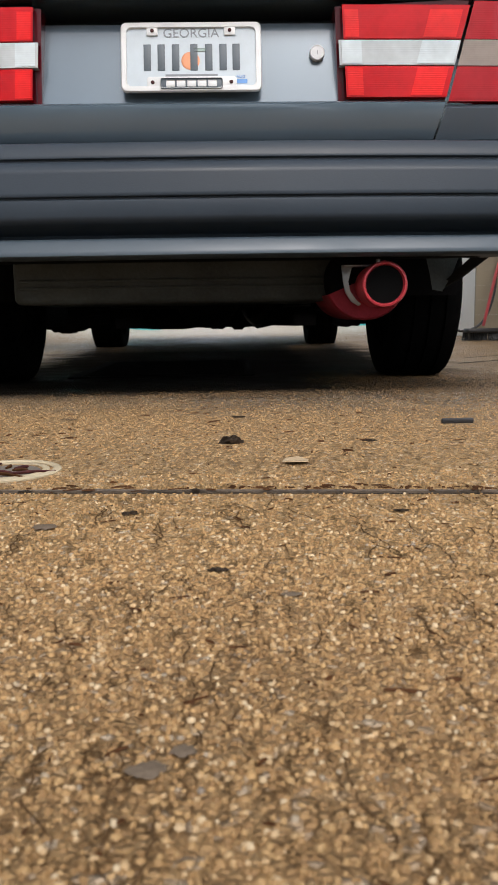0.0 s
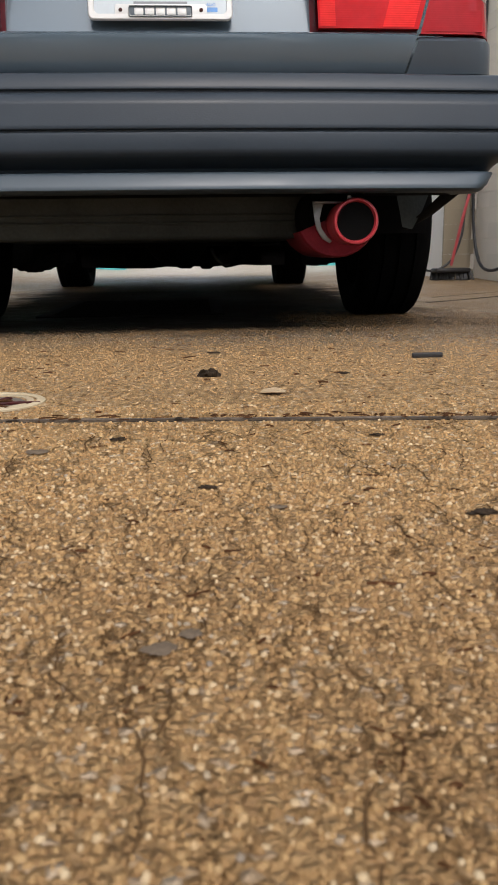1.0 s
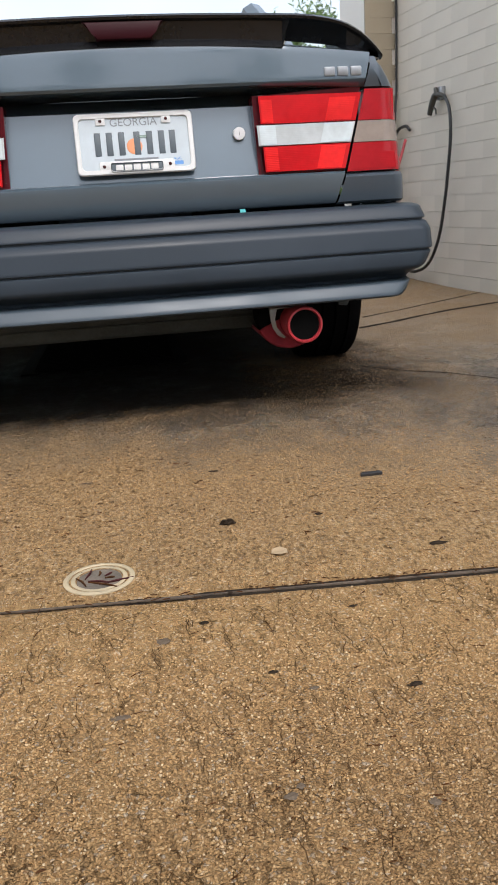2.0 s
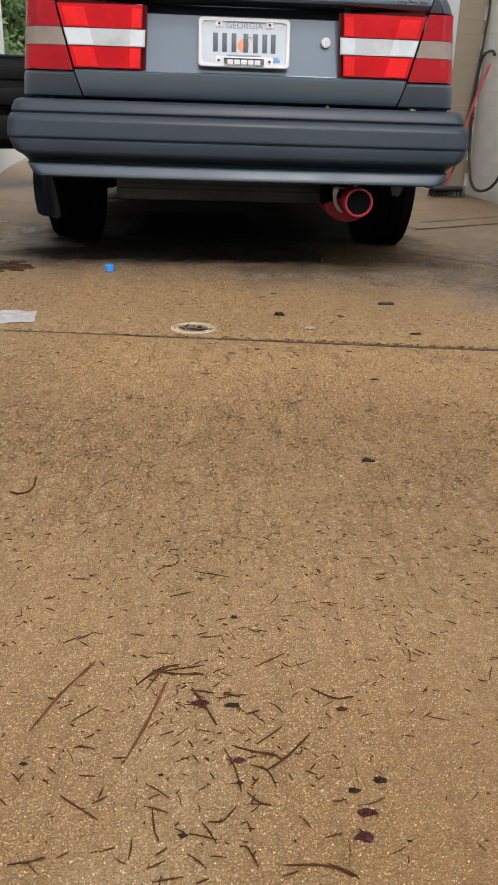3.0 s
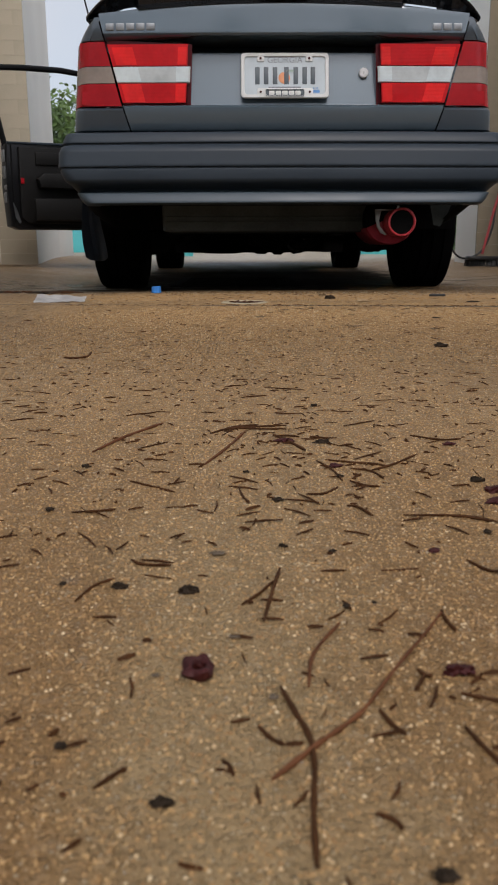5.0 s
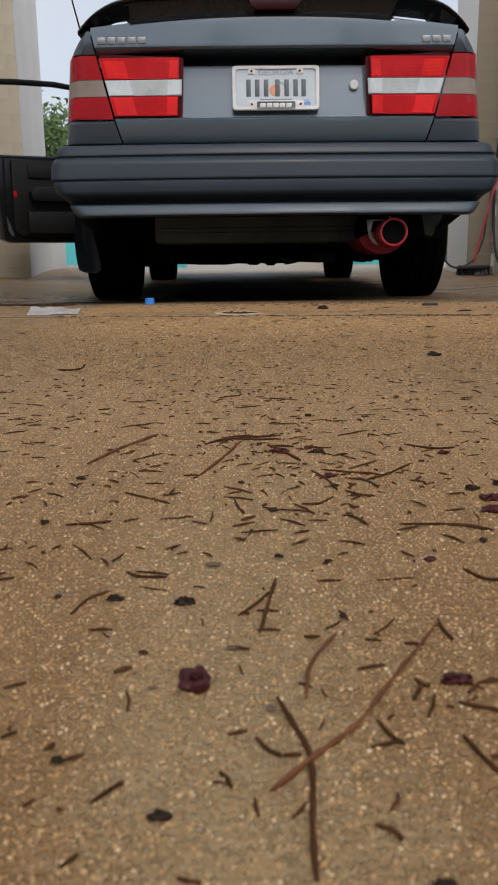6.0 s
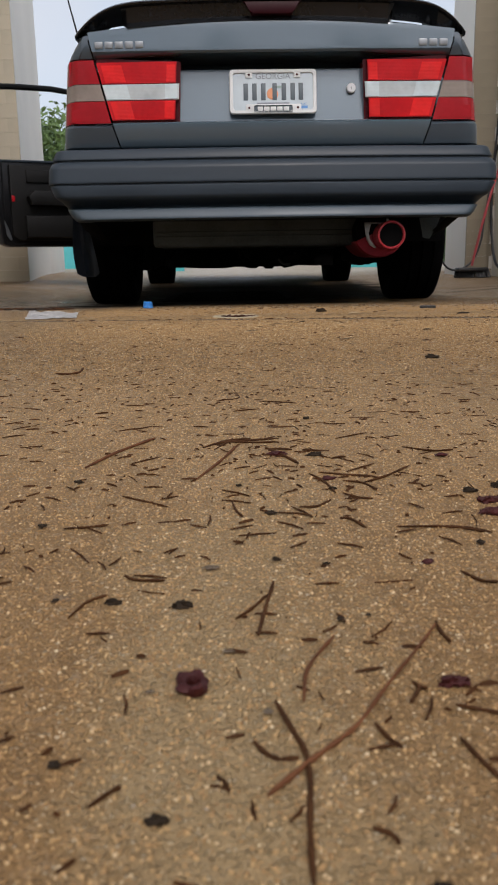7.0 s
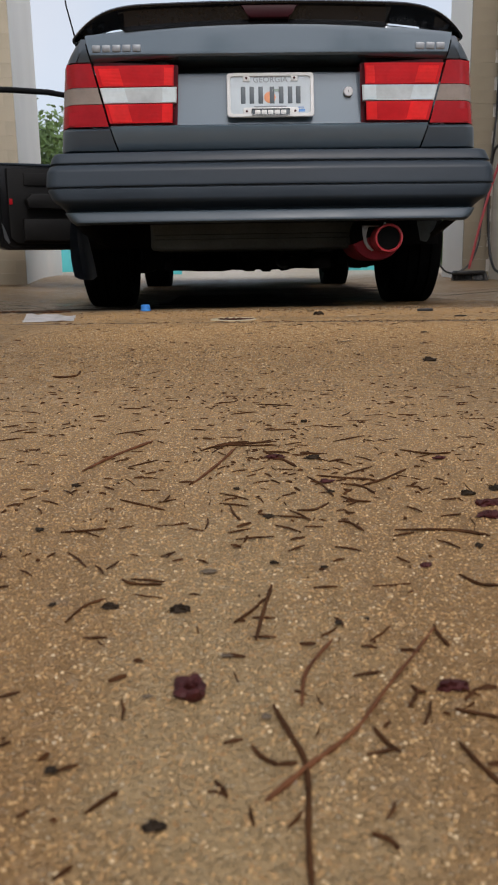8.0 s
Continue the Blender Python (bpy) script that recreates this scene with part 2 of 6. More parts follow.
    ragged = calc("ADD", ragged, calc("MULTIPLY", xyz.outputs[0], 0.30))
    ragged = calc("ADD", ragged, calc("MULTIPLY", calc("ABSOLUTE", xyz.outputs[0]), 0.32))
    wet = n.new("ShaderNodeMapRange")
    wet.inputs["From Min"].default_value, wet.inputs["From Max"].default_value = -0.62, 0.24
    l.new(ragged, wet.inputs["Value"])
    # Less damp farther in: a paler floor makes up for missing light.
    damp_fade = n.new("ShaderNodeMapRange")
    damp_fade.inputs["From Min"].default_value, damp_fade.inputs["From Max"].default_value = 1.2, 3.0
    damp_fade.inputs["To Min"].default_value, damp_fade.inputs["To Max"].default_value = 1.0, 0.35
    l.new(ragged, damp_fade.inputs["Value"])
    damp = calc("MULTIPLY", wet.outputs[0], damp_fade.outputs[0])
    grey = mix(patch, (0.225, 0.170, 0.112), (0.40, 0.31, 0.21))
    streak = noise_at(3.0, 5, 0.6, (0.35, 6, 1))
    grey = mix(ramp(streak, [(0.55, (0, 0, 0)), (0.75, (0.7, 0.7, 0.7))]), grey, (0.12, 0.092, 0.064))
    speck = mix(calc("MAXIMUM", dot_big, calc("MULTIPLY", dot_mid, 0.7)), (0.075, 0.056, 0.038), (0.50, 0.40, 0.28))
    grey = mix(0.72, grey, speck)
    grey = mix(calc("MULTIPLY", pits, 0.8), grey, (0.03, 0.024, 0.018))
    grey = mix(between(flecks, 0.52, 0.60, 0.0, 0.55), grey, (0.070, 0.054, 0.040))
    col = mix(calc("MULTIPLY", damp, 0.82), col, grey)
    puddled = calc("MULTIPLY", calc("MULTIPLY", wet.outputs[0], between(ragged, 1.0, 1.8, 1.0, 0.15)), between(noise_at(11, 6, 0.68, (1.0, 0.6, 1)), 0.45, 0.57, 0.0, 0.82))
    col = mix(puddled, col, mix(calc("MULTIPLY", dot_big, 0.5), (0.050, 0.040, 0.028), (0.16, 0.125, 0.085)))
    # shade under the car, painted into the floor, with a wet ragged edge
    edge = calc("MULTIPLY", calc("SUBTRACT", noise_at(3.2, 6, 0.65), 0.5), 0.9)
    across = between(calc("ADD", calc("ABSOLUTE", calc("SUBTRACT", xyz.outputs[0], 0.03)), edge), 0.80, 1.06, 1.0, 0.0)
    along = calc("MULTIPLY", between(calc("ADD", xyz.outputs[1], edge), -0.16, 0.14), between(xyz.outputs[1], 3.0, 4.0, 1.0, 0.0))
    car_shade = calc("MULTIPLY", across, along)
    col = mix(calc("MULTIPLY", car_shade, 0.94), col, mix(calc("MULTIPLY", dot_big, 0.35), (0.010, 0.009, 0.008), (0.060, 0.050, 0.040)))
    far = n.new("ShaderNodeMapRange")
    far.inputs["From Min"].default_value, far.inputs["From Max"].default_value = 4.5, 6.5
    l.new(xyz.outputs[1], far.inputs["Value"])
    col = mix(far.outputs[0], col, mix(patch, (0.36, 0.30, 0.22), (0.46, 0.39, 0.30)))
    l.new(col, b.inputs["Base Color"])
    film = calc("ADD", calc("MULTIPLY", puddled, 0.6), calc("MULTIPLY", damp, between(noise_at(2.6, 5, 0.65), 0.46, 0.60, 0.0, 0.55)))
    shine = calc("SUBTRACT", 0.48, calc("ADD", calc("MULTIPLY", damp, 0.08), calc("MULTIPLY", film, 0.24)))
    shine = calc("SUBTRACT", shine, calc("MULTIPLY", between(mottle, 0.5, 0.7), 0.16))
    shine = calc("ADD", shine, calc("MULTIPLY", car_shade, 0.4))
    l.new(shine, b.inputs["Roughness"])
    gloss = calc("MULTIPLY", calc("ADD", 0.20, calc("MULTIPLY", film, 0.9)), calc("SUBTRACT", 1.0, holes))
    gloss = calc("MULTIPLY", gloss, calc("SUBTRACT", 1.0, calc("MULTIPLY", car_shade, 0.92)))
    l.new(gloss, b.inputs["Specular IOR Level"])

    bumps = calc("ADD", between(rim, 0.0, 0.34, 0.0, 1.1), calc("MULTIPLY", dot_mid, 0.22))
    relief = mix(calc("MAXIMUM", worn, damp), calc("MULTIPLY", dot_mid, 0.55), bumps)
    relief = calc("ADD", relief, calc("MULTIPLY", sand, 0.25))
    relief = calc("ADD", relief, calc("MULTIPLY", mottle, 0.9))
    relief = calc("SUBTRACT", relief, calc("MULTIPLY", holes, 1.2))
    bp = n.new("ShaderNodeBump")
    bp.inputs["Strength"].default_value, bp.inputs["Distance"].default_value = 1.0, 0.0026
    l.new(relief, bp.inputs["Height"])
    l.new(bp.outputs[0], b.inputs["Normal"])
    return m


PAINT = material("slate_car_paint", (0.093, 0.130, 0.160), 0.24, 0.30, 0.06, 3, 0.02, 900, coat=0.9)
# Darker slate for the rear wing corners than for the boot lid.
DARK_PAINT = material("dark_slate_paint", (0.054, 0.074, 0.094), 0.34, 0.2, 0.12, 4, 0.03, 700, coat=0.6, rough_vary=0.08)
PLASTIC = material("grey_bumper_plastic", (0.0260, 0.0370, 0.0495), 0.42, 0, 0.16, 5, 0.06, 500, rough_vary=0.1, stretch=(0.4, 1, 1), spec=0.30)
FLAP = material("dark_flap_rubber", (0.034, 0.042, 0.054), 0.34, 0, 0.2, 8, 0.05, 300, spec=0.3)
BLACK = material("black_trim", (0.0055, 0.0055, 0.006), 0.5, 0, 0.3, 8, 0.05, 300, spec=0.12)
# Same plastic as the bumper, paler: light on the lip put into colour.
LIP = material("lit_lip_plastic", (0.046, 0.066, 0.084), 0.42, 0.1, 0.10, 5, 0.03, 500, rough_vary=0.08)
DOOR_TRIM = material("worn_black_trim", (0.0072, 0.007, 0.0068), 0.55, 0, 0.25, 8, 0.1, 300, spec=0.25)
DOOR_PAINT = material("black_door_shell", (0.008, 0.008, 0.009), 0.3, 0, 0.2, 5, 0.02, 300, coat=0.15, spec=0.25)
GLOSS_BLACK = material("dark_gloss_paint", (0.011, 0.012, 0.014), 0.16, 0, 0.2, 5, 0, 100, coat=0.30, spec=0.3)
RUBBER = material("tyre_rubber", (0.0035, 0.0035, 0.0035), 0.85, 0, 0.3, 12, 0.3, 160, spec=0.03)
UNDERSEAL = material("muddy_underseal", (0.060, 0.067, 0.063), 0.7, 0, 0.35, 5, 0.35, 120, spec=0.2)
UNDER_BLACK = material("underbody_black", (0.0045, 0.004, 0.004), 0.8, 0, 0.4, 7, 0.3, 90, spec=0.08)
# Darker red for the muffler shell than for the exhaust tip.
MAROON = material("dark_red_paint", (0.24, 0.022, 0.030), 0.5, 0, 0.3, 14, 0.1, 200, spec=0.3)
RED_PAINT = material("red_exhaust_paint", (0.42, 0.035, 0.045), 0.42, 0, 0.22, 14, 0.08, 200)
SOOT = material("soot", (0.005, 0.005, 0.005), 0.9, 0, 0.3, 10, 0.2, 200, spec=0.03)
STEEL = material("dull_steel", (0.30, 0.31, 0.32), 0.35, 0.9, 0.2, 20, 0.05, 300)
BADGE = material("satin_badge", (0.30, 0.32, 0.34), 0.45, 0.5, 0.15, 30, 0, 100)
SATIN = material("satin_metal", (0.72, 0.73, 0.74), 0.55, 0.1, 0.08, 30, 0, 100)
LAMP_RED = lens("red_lens", (0.52, 0.008, 0.012), 420, 0.10)
LAMP_BRIGHT = lens("bright_red_lens", (0.74, 0.016, 0.016), 420, 0.18)
LAMP_DEEP = lens("deep_red_lens", (0.36, 0.010, 0.016), 420, 0.08)
LAMP_EDGE = lens("lamp_edge_plastic", (0.085, 0.006, 0.010), 260, 0.02)
LAMP_CLEAR = lens("clear_lens", (0.50, 0.54, 0.55), 420, 0.1)
LAMP_WHITE = lens("white_lens", (0.60, 0.67, 0.69), 420, 0.1)
LAMP_SMOKE = lens("smoked_lens", (0.27, 0.225, 0.195), 420, 0.1)
BRAKE_RED = material("dark_brake_lens", (0.030, 0.004, 0.007), 0.42, 0, 0.1, 12, 0, 60, spec=0.12)
PLATE_WHITE = material("plate_white", (0.47, 0.54, 0.58), 0.45, 0, 0.06, 20, 0.02, 200)
FRAME_WHITE = material("frame_white", (0.64, 0.65, 0.64), 0.35, 0, 0.06, 20, 0.02, 200)
INK = material("plate_ink", (0.075, 0.098, 0.115), 0.5, 0, 0.1, 20)
GREY_INK = material("grey_ink", (0.20, 0.22, 0.24), 0.5, 0, 0.1, 20)
PEACH = material("peach_ink", (0.72, 0.29, 0.13), 0.5, 0, 0.1, 20)
LEAF_INK = material("pale_green_ink", (0.38, 0.50, 0.45), 0.5, 0, 0.1, 20)
BLUE_INK = material("blue_sticker", (0.10, 0.27, 0.58), 0.5, 0, 0.1, 20)
WINDOW = glass("tinted_window", (0.55, 0.62, 0.60))
BLOCK = material("painted_block", (0.71, 0.655, 0.555), 0.62, 0, 0.05, 1.6, 0.25, 140, tint=(0.75, 0.69, 0.59))
# Pillar fronts: shade put into a darker tan than the white sides.
PILLAR = material("shaded_tan_block", (0.30, 0.25, 0.175), 0.65, 0, 0.12, 1.8, 0.25, 140)
# Lighter copy for the left pillar, where the light is stronger.
PILLAR_LEFT = material("lit_tan_block", (0.47, 0.415, 0.315), 0.65, 0, 0.12, 1.8, 0.25, 140)
WHITE_WALL = material("white_painted_wall", (0.82, 0.785, 0.72), 0.6, 0, 0.06, 1.5, 0.2, 120)
TEAL = material("teal_paint", (0.07, 0.42, 0.44), 0.5, 0, 0.1, 3, 0.1, 80)
HOSE = material("black_hose", (0.02, 0.02, 0.021), 0.45, 0, 0.2, 30, 0.1, 200)
HOSE_RED = material("red_hose", (0.48, 0.07, 0.075), 0.45, 0, 0.2, 20, 0.1, 200)
GUN = material("gun_plastic", (0.06, 0.055, 0.045), 0.5, 0, 0.25, 20, 0.1, 200)
PVC = material("aged_pvc", (0.44, 0.36, 0.23), 0.45, 0, 0.18, 25, 0.1, 300)
COVER = material("dirty_cover", (0.135, 0.112, 0.086), 0.6, 0, 0.4, 30, 0.3, 200)
TWIG = material("wet_twig", (0.060, 0.024, 0.008), 0.6, 0, 0.4, 60, 0.3, 500, spec=0.1)
TWIG_PALE = material("brown_twig", (0.130, 0.050, 0.021), 0.6, 0, 0.35, 60, 0.3, 500, spec=0.12)
BIT = material("wet_leaf_bit", (0.026, 0.017, 0.010), 0.65, 0, 0.5, 70, 0.4, 400, spec=0.12)
POD = material("maroon_pod", (0.050, 0.010, 0.009), 0.5, 0, 0.4, 70, 0.4, 400, spec=0.2)
PAPER = material("wet_paper", (0.60, 0.58, 0.56), 0.6, 0, 0.1, 25, 0.3, 120)
BLUE_CAP = material("blue_plastic", (0.035, 0.22, 0.62), 0.3, 0, 0.1, 20)
BARK = material("bark", (0.12, 0.085, 0.06), 0.85, 0, 0.3, 10, 0.6, 60)
LEAVES = material("foliage", (0.045, 0.085, 0.022), 0.55, 0, 0.5, 1.2, 0, 60, tint=(0.10, 0.17, 0.045))
LEAVES.node_tree.nodes["Principled BSDF"].inputs["Subsurface Weight"].default_value = 0.0
JOINT_FILL = material("grey_joint_filler", (0.095, 0.070, 0.048), 0.6, 0, 0.45, 40, 0.4, 200)
STONE = material("flat_grey_stone", (0.125, 0.094, 0.066), 0.85, 0, 0.3, 60, 0.2, 400, spec=0.05)
CREVICE = material("brown_crevice", (0.085, 0.048, 0.022), 0.85, 0, 0.4, 60, 0.3, 300, spec=0.05)
GRIME = material("oily_grime", (0.026, 0.019, 0.013), 0.8, 0, 0.5, 9, 0.5, 160, spec=0.1)
PALE_STONE = material("pale_stone", (0.40, 0.29, 0.17), 0.5, 0, 0.2, 40, 0.3, 400)
CONCRETE = concrete()


# ---- mesh helpers ----
def mesh_of(name, bm, mat, smooth=True, sharp=38):
    bmesh.ops.recalc_face_normals(bm, faces=bm.faces)
    me = bpy.data.meshes.new(name)
    for f in bm.faces:
        f.smooth = smooth
    if smooth:
        lim = radians(sharp)
        for e in bm.edges:
            if len(e.link_faces) == 2 and e.calc_face_angle(0) > lim:
                e.smooth = False
    bm.to_mesh(me)
    bm.free()
    me.materials.append(mat)
    return me


def thing(name, bm, mat, label, category, group="", kind="", at=None, smooth=True):
    ob = new(name, mesh_of(name, bm, mat, smooth))
    if at is not None:
        ob.matrix_basis = at
    return tagged(ob, label, category, group, kind)


def empty(name, at, label, category, group="", kind=""):
    ob = new(name)
    ob.matrix_basis = at if isinstance(at, Matrix) else Matrix.Translation(at)
    ob.empty_display_size = 0.1
    return tagged(ob, label, category, group, kind)


def part(name, bm, mat, parent, label="", local=False):
    """One mesh under a thing or a part. Its points are in the world's metres, unless local."""
    ob = new(name, mesh_of(name, bm, mat))
    ob.parent = parent
    if not local and parent.parent is None:
        ob.matrix_parent_inverse = parent.matrix_basis.inverted()
    return tagged(ob, label) if label else ob


def box(x0, x1, y0, y1, z0, z1, bevel=0.0, seg=2, bm=None):
    bm = bm or bmesh.new()
    v = [bm.verts.new((x, y, z)) for x in (x0, x1) for y in (y0, y1) for z in (z0, z1)]
    fs = [bm.faces.new([v[i] for i in q]) for q in ((0, 1, 3, 2), (4, 6, 7, 5), (0, 4, 5, 1), (2, 3, 7, 6), (0, 2, 6, 4), (1, 5, 7, 3))]
    if bevel:
        es = {e for f in fs for e in f.edges}
        bmesh.ops.bevel(bm, geom=list(es), offset=bevel, segments=seg, profile=0.5, affect="EDGES")
    return bm


def sheet(rows, bm=None, close=False):
    """A skin over rows of points."""
    bm = bm or bmesh.new()
    vs = [[bm.verts.new(p) for p in row] for row in rows]
    k = len(rows[0])
    for a, b in zip(vs, vs[1:]):
        for i in range(k if close else k - 1):
            j = (i + 1) % k
            try:
                bm.faces.new((a[i], a[j], b[j], b[i]))
            except ValueError:
                pass
    return bm, vs


def prism(outline, y0, y1, bm=None, bevel=0.0):
    """An outline in x and z, given depth along y."""
    bm = bm or bmesh.new()
    a = [bm.verts.new((x, y0, z)) for x, z in outline]
    b = [bm.verts.new((x, y1, z)) for x, z in outline]
    faces = [bm.faces.new(a), bm.faces.new(b[::-1])]
    k = len(a)
    for i in range(k):
        faces.append(bm.faces.new((a[i], b[i], b[(i + 1) % k], a[(i + 1) % k])))
    if bevel:
        bmesh.ops.bevel(bm, geom=list(faces[0].edges), offset=bevel, segments=2, profile=0.5, affect="EDGES")
    return bm


def tube(points, radius, seg=8, bm=None, caps=True):
    """A round bar along points; radius a number or one for each point."""
    bm = bm or bmesh.new()
    pts = [Vector(p) for p in points]
    rad = radius if isinstance(radius, (list, tuple)) else [radius] * len(pts)
    rings, up = [], None
    for i, p in enumerate(pts):
        d = (pts[min(i + 1, len(pts) - 1)] - pts[max(i - 1, 0)]).normalized()
        if up is None:
            up = d.orthogonal().normalized()
        up = (up - d * up.dot(d)).normalized()
        side = d.cross(up)
        rings.append([bm.verts.new(p + rad[i] * (math.cos(a) * up + math.sin(a) * side)) for a in (2 * math.pi * j / seg for j in range(seg))])
    for a, b in zip(rings, rings[1:]):
        for j in range(seg):
            bm.faces.new((a[j], a[(j + 1) % seg], b[(j + 1) % seg], b[j]))
    if caps:
        bm.faces.new(rings[0][::-1])
        bm.faces.new(rings[-1])
    return bm


def turned(profile, axis, centre, seg=40, bm=None, close=False):
    """A profile of (radius, along) turned about an axis through centre."""
    bm = bm or bmesh.new()
    c = Vector(centre)
    ax = {"x": Vector((1, 0, 0)), "y": Vector((0, 1, 0)), "z": Vector((0, 0, 1))}[axis]
    u = {"x": Vector((0, 1, 0)), "y": Vector((1, 0, 0)), "z": Vector((1, 0, 0))}[axis]
    w = ax.cross(u)
    rows = [[c + ax * h + r * (math.cos(a) * u + math.sin(a) * w) for a in (2 * math.pi * j / seg for j in range(seg))] for r, h in profile]
    if close:
        rows.append(rows[0])
    bm, vs = sheet(rows, bm, close=True)
    if not close:
        for ring in (vs[0], vs[-1]):
            if (ring[0].co - ring[1].co).length > 1e-6:
                bm.faces.new(ring)
    bmesh.ops.remove_doubles(bm, verts=bm.verts, dist=1e-6)
    return bm


def bend(points, n=6):
    """A smooth run of points through a few."""
    p = [Vector(q) for q in points]
    p = [p[0] * 2 - p[1], *p, p[-1] * 2 - p[-2]]
    out = []
    for a, b, c, d in zip(p, p[1:], p[2:], p[3:]):
        for i in range(n):
            t = i / n
            out.append(0.5 * (2 * b + (c - a) * t + (2 * a - 5 * b + 4 * c - d) * t * t + (3 * b - a - 3 * c + d) * t**3))
    return [*out, p[-2]]


def lettering(name, words, size, mat, parent, at, label=""):
    cu = bpy.data.curves.new(name, "FONT")
    cu.body, cu.size, cu.extrude = words, size, 0.0006
    cu.align_x, cu.align_y = "CENTER", "CENTER"
    cu.materials.append(mat)
    ob = new(name, cu)
    ob.parent = parent
    ob.matrix_basis = at
    return tagged(ob, label) if label else ob


# ---- the ground ----
JOINT, LEAN = -1.262, -0.079


def ease(v):
    v = min(1.0, max(0.0, v))
    return v * v * (3 - 2 * v)


def ground_z(x, y):
    """Height of the worn floor: a crest at the joint, a bay that drains to its middle."""
    if y > -1.1:
        z = 0.0342 * (0.95 - min(y, 0.95))
        z += 0.045 * ease((y - 2.6) / 2.0)
        z += ease((y + 0.4) / 2.2) * ease((abs(x) - 0.95) / 0.8) * (0.036 - 0.010 * max(-2.5, min(2.5, x)))
        return z
    v = max(y + 1.1, -3.2)
    return 0.0701 + 0.0083 * v - 0.00412 * v * v - 0.0098 * max(-2, min(2, x)) * ease(-v / 0.7)


WAVES = [(random.uniform(0, 6.28), random.uniform(8, 45), random.uniform(0, 6.28)) for _ in range(7)]


def ripple(x, y):
    """The slab's slight unevenness."""
    return np.clip(1 - np.abs(x) / 3, 0, 1) * sum(0.00009 * np.sin(f * (x * math.cos(a) + y * math.sin(a)) + p) for a, f, p in WAVES)


def graded(fine0, fine1, step, reach, growth=1.12):
    """Values close together in the middle and ever wider outside."""
    mid = list(np.arange(fine0, fine1 + step / 2, step))
    lo, hi, s = [], [], step
    while (fine0 - (lo[-1] if lo else fine0)) < reach:
        s *= growth
        lo.append((lo[-1] if lo else fine0) - s)
        hi.append((hi[-1] if hi else mid[-1]) + s)
    return lo[::-1] + mid + hi


def make_ground():
    xs = graded(-0.62, 0.62, 0.012, 240)
    ys = graded(-3.3, -1.40, 0.012, 240)
    ys = [y for y in ys if y <= -1.40] + list(np.arange(-1.385, JOINT - 0.024, 0.01)) + list(np.arange(JOINT - 0.02, JOINT + 0.021, 0.0025))
    ys += list(np.arange(JOINT + 0.03, 4.5, 0.03))
    s = 0.03
    while ys[-1] < 260:
        s *= 1.14
        ys.append(ys[-1] + s)
    xs, ys = np.array(xs), np.array(ys)
    X, Y = np.meshgrid(xs, ys)
    shear = LEAN * np.clip(X, -3, 3)
    fade = np.clip(1 - np.abs(Y - JOINT) / 3.0, 0, 1)
    Yw = Y + shear * fade
    Z = np.array([[ground_z(x, y) for x, y in zip(rx, ry)] for rx, ry in zip(X, Yw)])
    Z += ripple(X, Yw)
    dip = np.clip(1.25 - np.abs(Y - JOINT) / 0.0125, 0, 1)
    Z -= (0.0022 + 0.0058 * np.clip((X + 0.4) / 0.5, 0, 1)) * dip * (1 + 0.35 * np.sin(X * 31) * np.sin(X * 7.3)) * (np.abs(X) < 4)
    n, k = len(xs), len(ys)
    verts = np.stack([X, Yw, Z], -1).reshape(-1, 3)
    i = np.arange(n * k).reshape(k, n)
    quads = np.stack([i[:-1, :-1], i[:-1, 1:], i[1:, 1:], i[1:, :-1]], -1).reshape(-1, 4)
    me = bpy.data.meshes.new("ground")
    me.from_pydata(verts.tolist(), [], quads.tolist())
    me.polygons.foreach_set("use_smooth", [True] * len(me.polygons))
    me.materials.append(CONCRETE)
    return tagged(new("ground", me), "worn tan pebbled concrete, damp and greyer inside the bay", "ground", kind="structure")


make_ground()

# ---- the wash bay: it stands a little askew to the car ----
BAY = pose(0, 0, 0, 0, 0, 6.027)
RIGHT, LEFT, END = 2.387, -1.691, 3.42
TOP = 3.1


def structure(name, bm, mat, label, category="wall"):
    return thing(name, bm, mat, label, category, kind="structure", at=BAY)


wall_right = structure("wall_right", box(RIGHT + 0.012, RIGHT + 0.2, -0.9, END + 0.05, -0.2, TOP), BLOCK, "cream painted block wall of the wash bay")
wall_left = structure("wall_left", box(LEFT - 0.2, LEFT - 0.012, -0.9, END + 0.05, -0.2, TOP), BLOCK, "cream painted block wall of the wash bay")
pillar_right = structure("pillar_right", box(RIGHT - 0.236, RIGHT + 0.2, END + 0.012, END + 0.47, -0.2, TOP), WHITE_WALL, "white painted block pillar at the bay's far end", "pillar")
pillar_left = structure("pillar_left", box(-1.402, -1.402 - 0.5, END + 0.012, END + 1.5, -0.2, TOP), WHITE_WALL, "white painted block pillar at the bay's far end", "pillar")
structure("low_wall", box(-1.62, -1.40, END + 1.5, END + 2.85, -0.1, 0.8, 0.006), WHITE_WALL, "low white painted wall beyond the bay", "wall")

# ---- beyond the bay ----
def low_wall(x0, x1, mat, label):
    return thing("far_wall", box(x0, x1, 9.2, 9.42, -0.1, 0.62, 0.01), mat, label, "wall", kind="structure")


low_wall(-5.5, -0.9, TEAL, "low teal painted wall across the yard")
low_wall(1.6, 2.35, TEAL, "low teal painted wall across the yard")


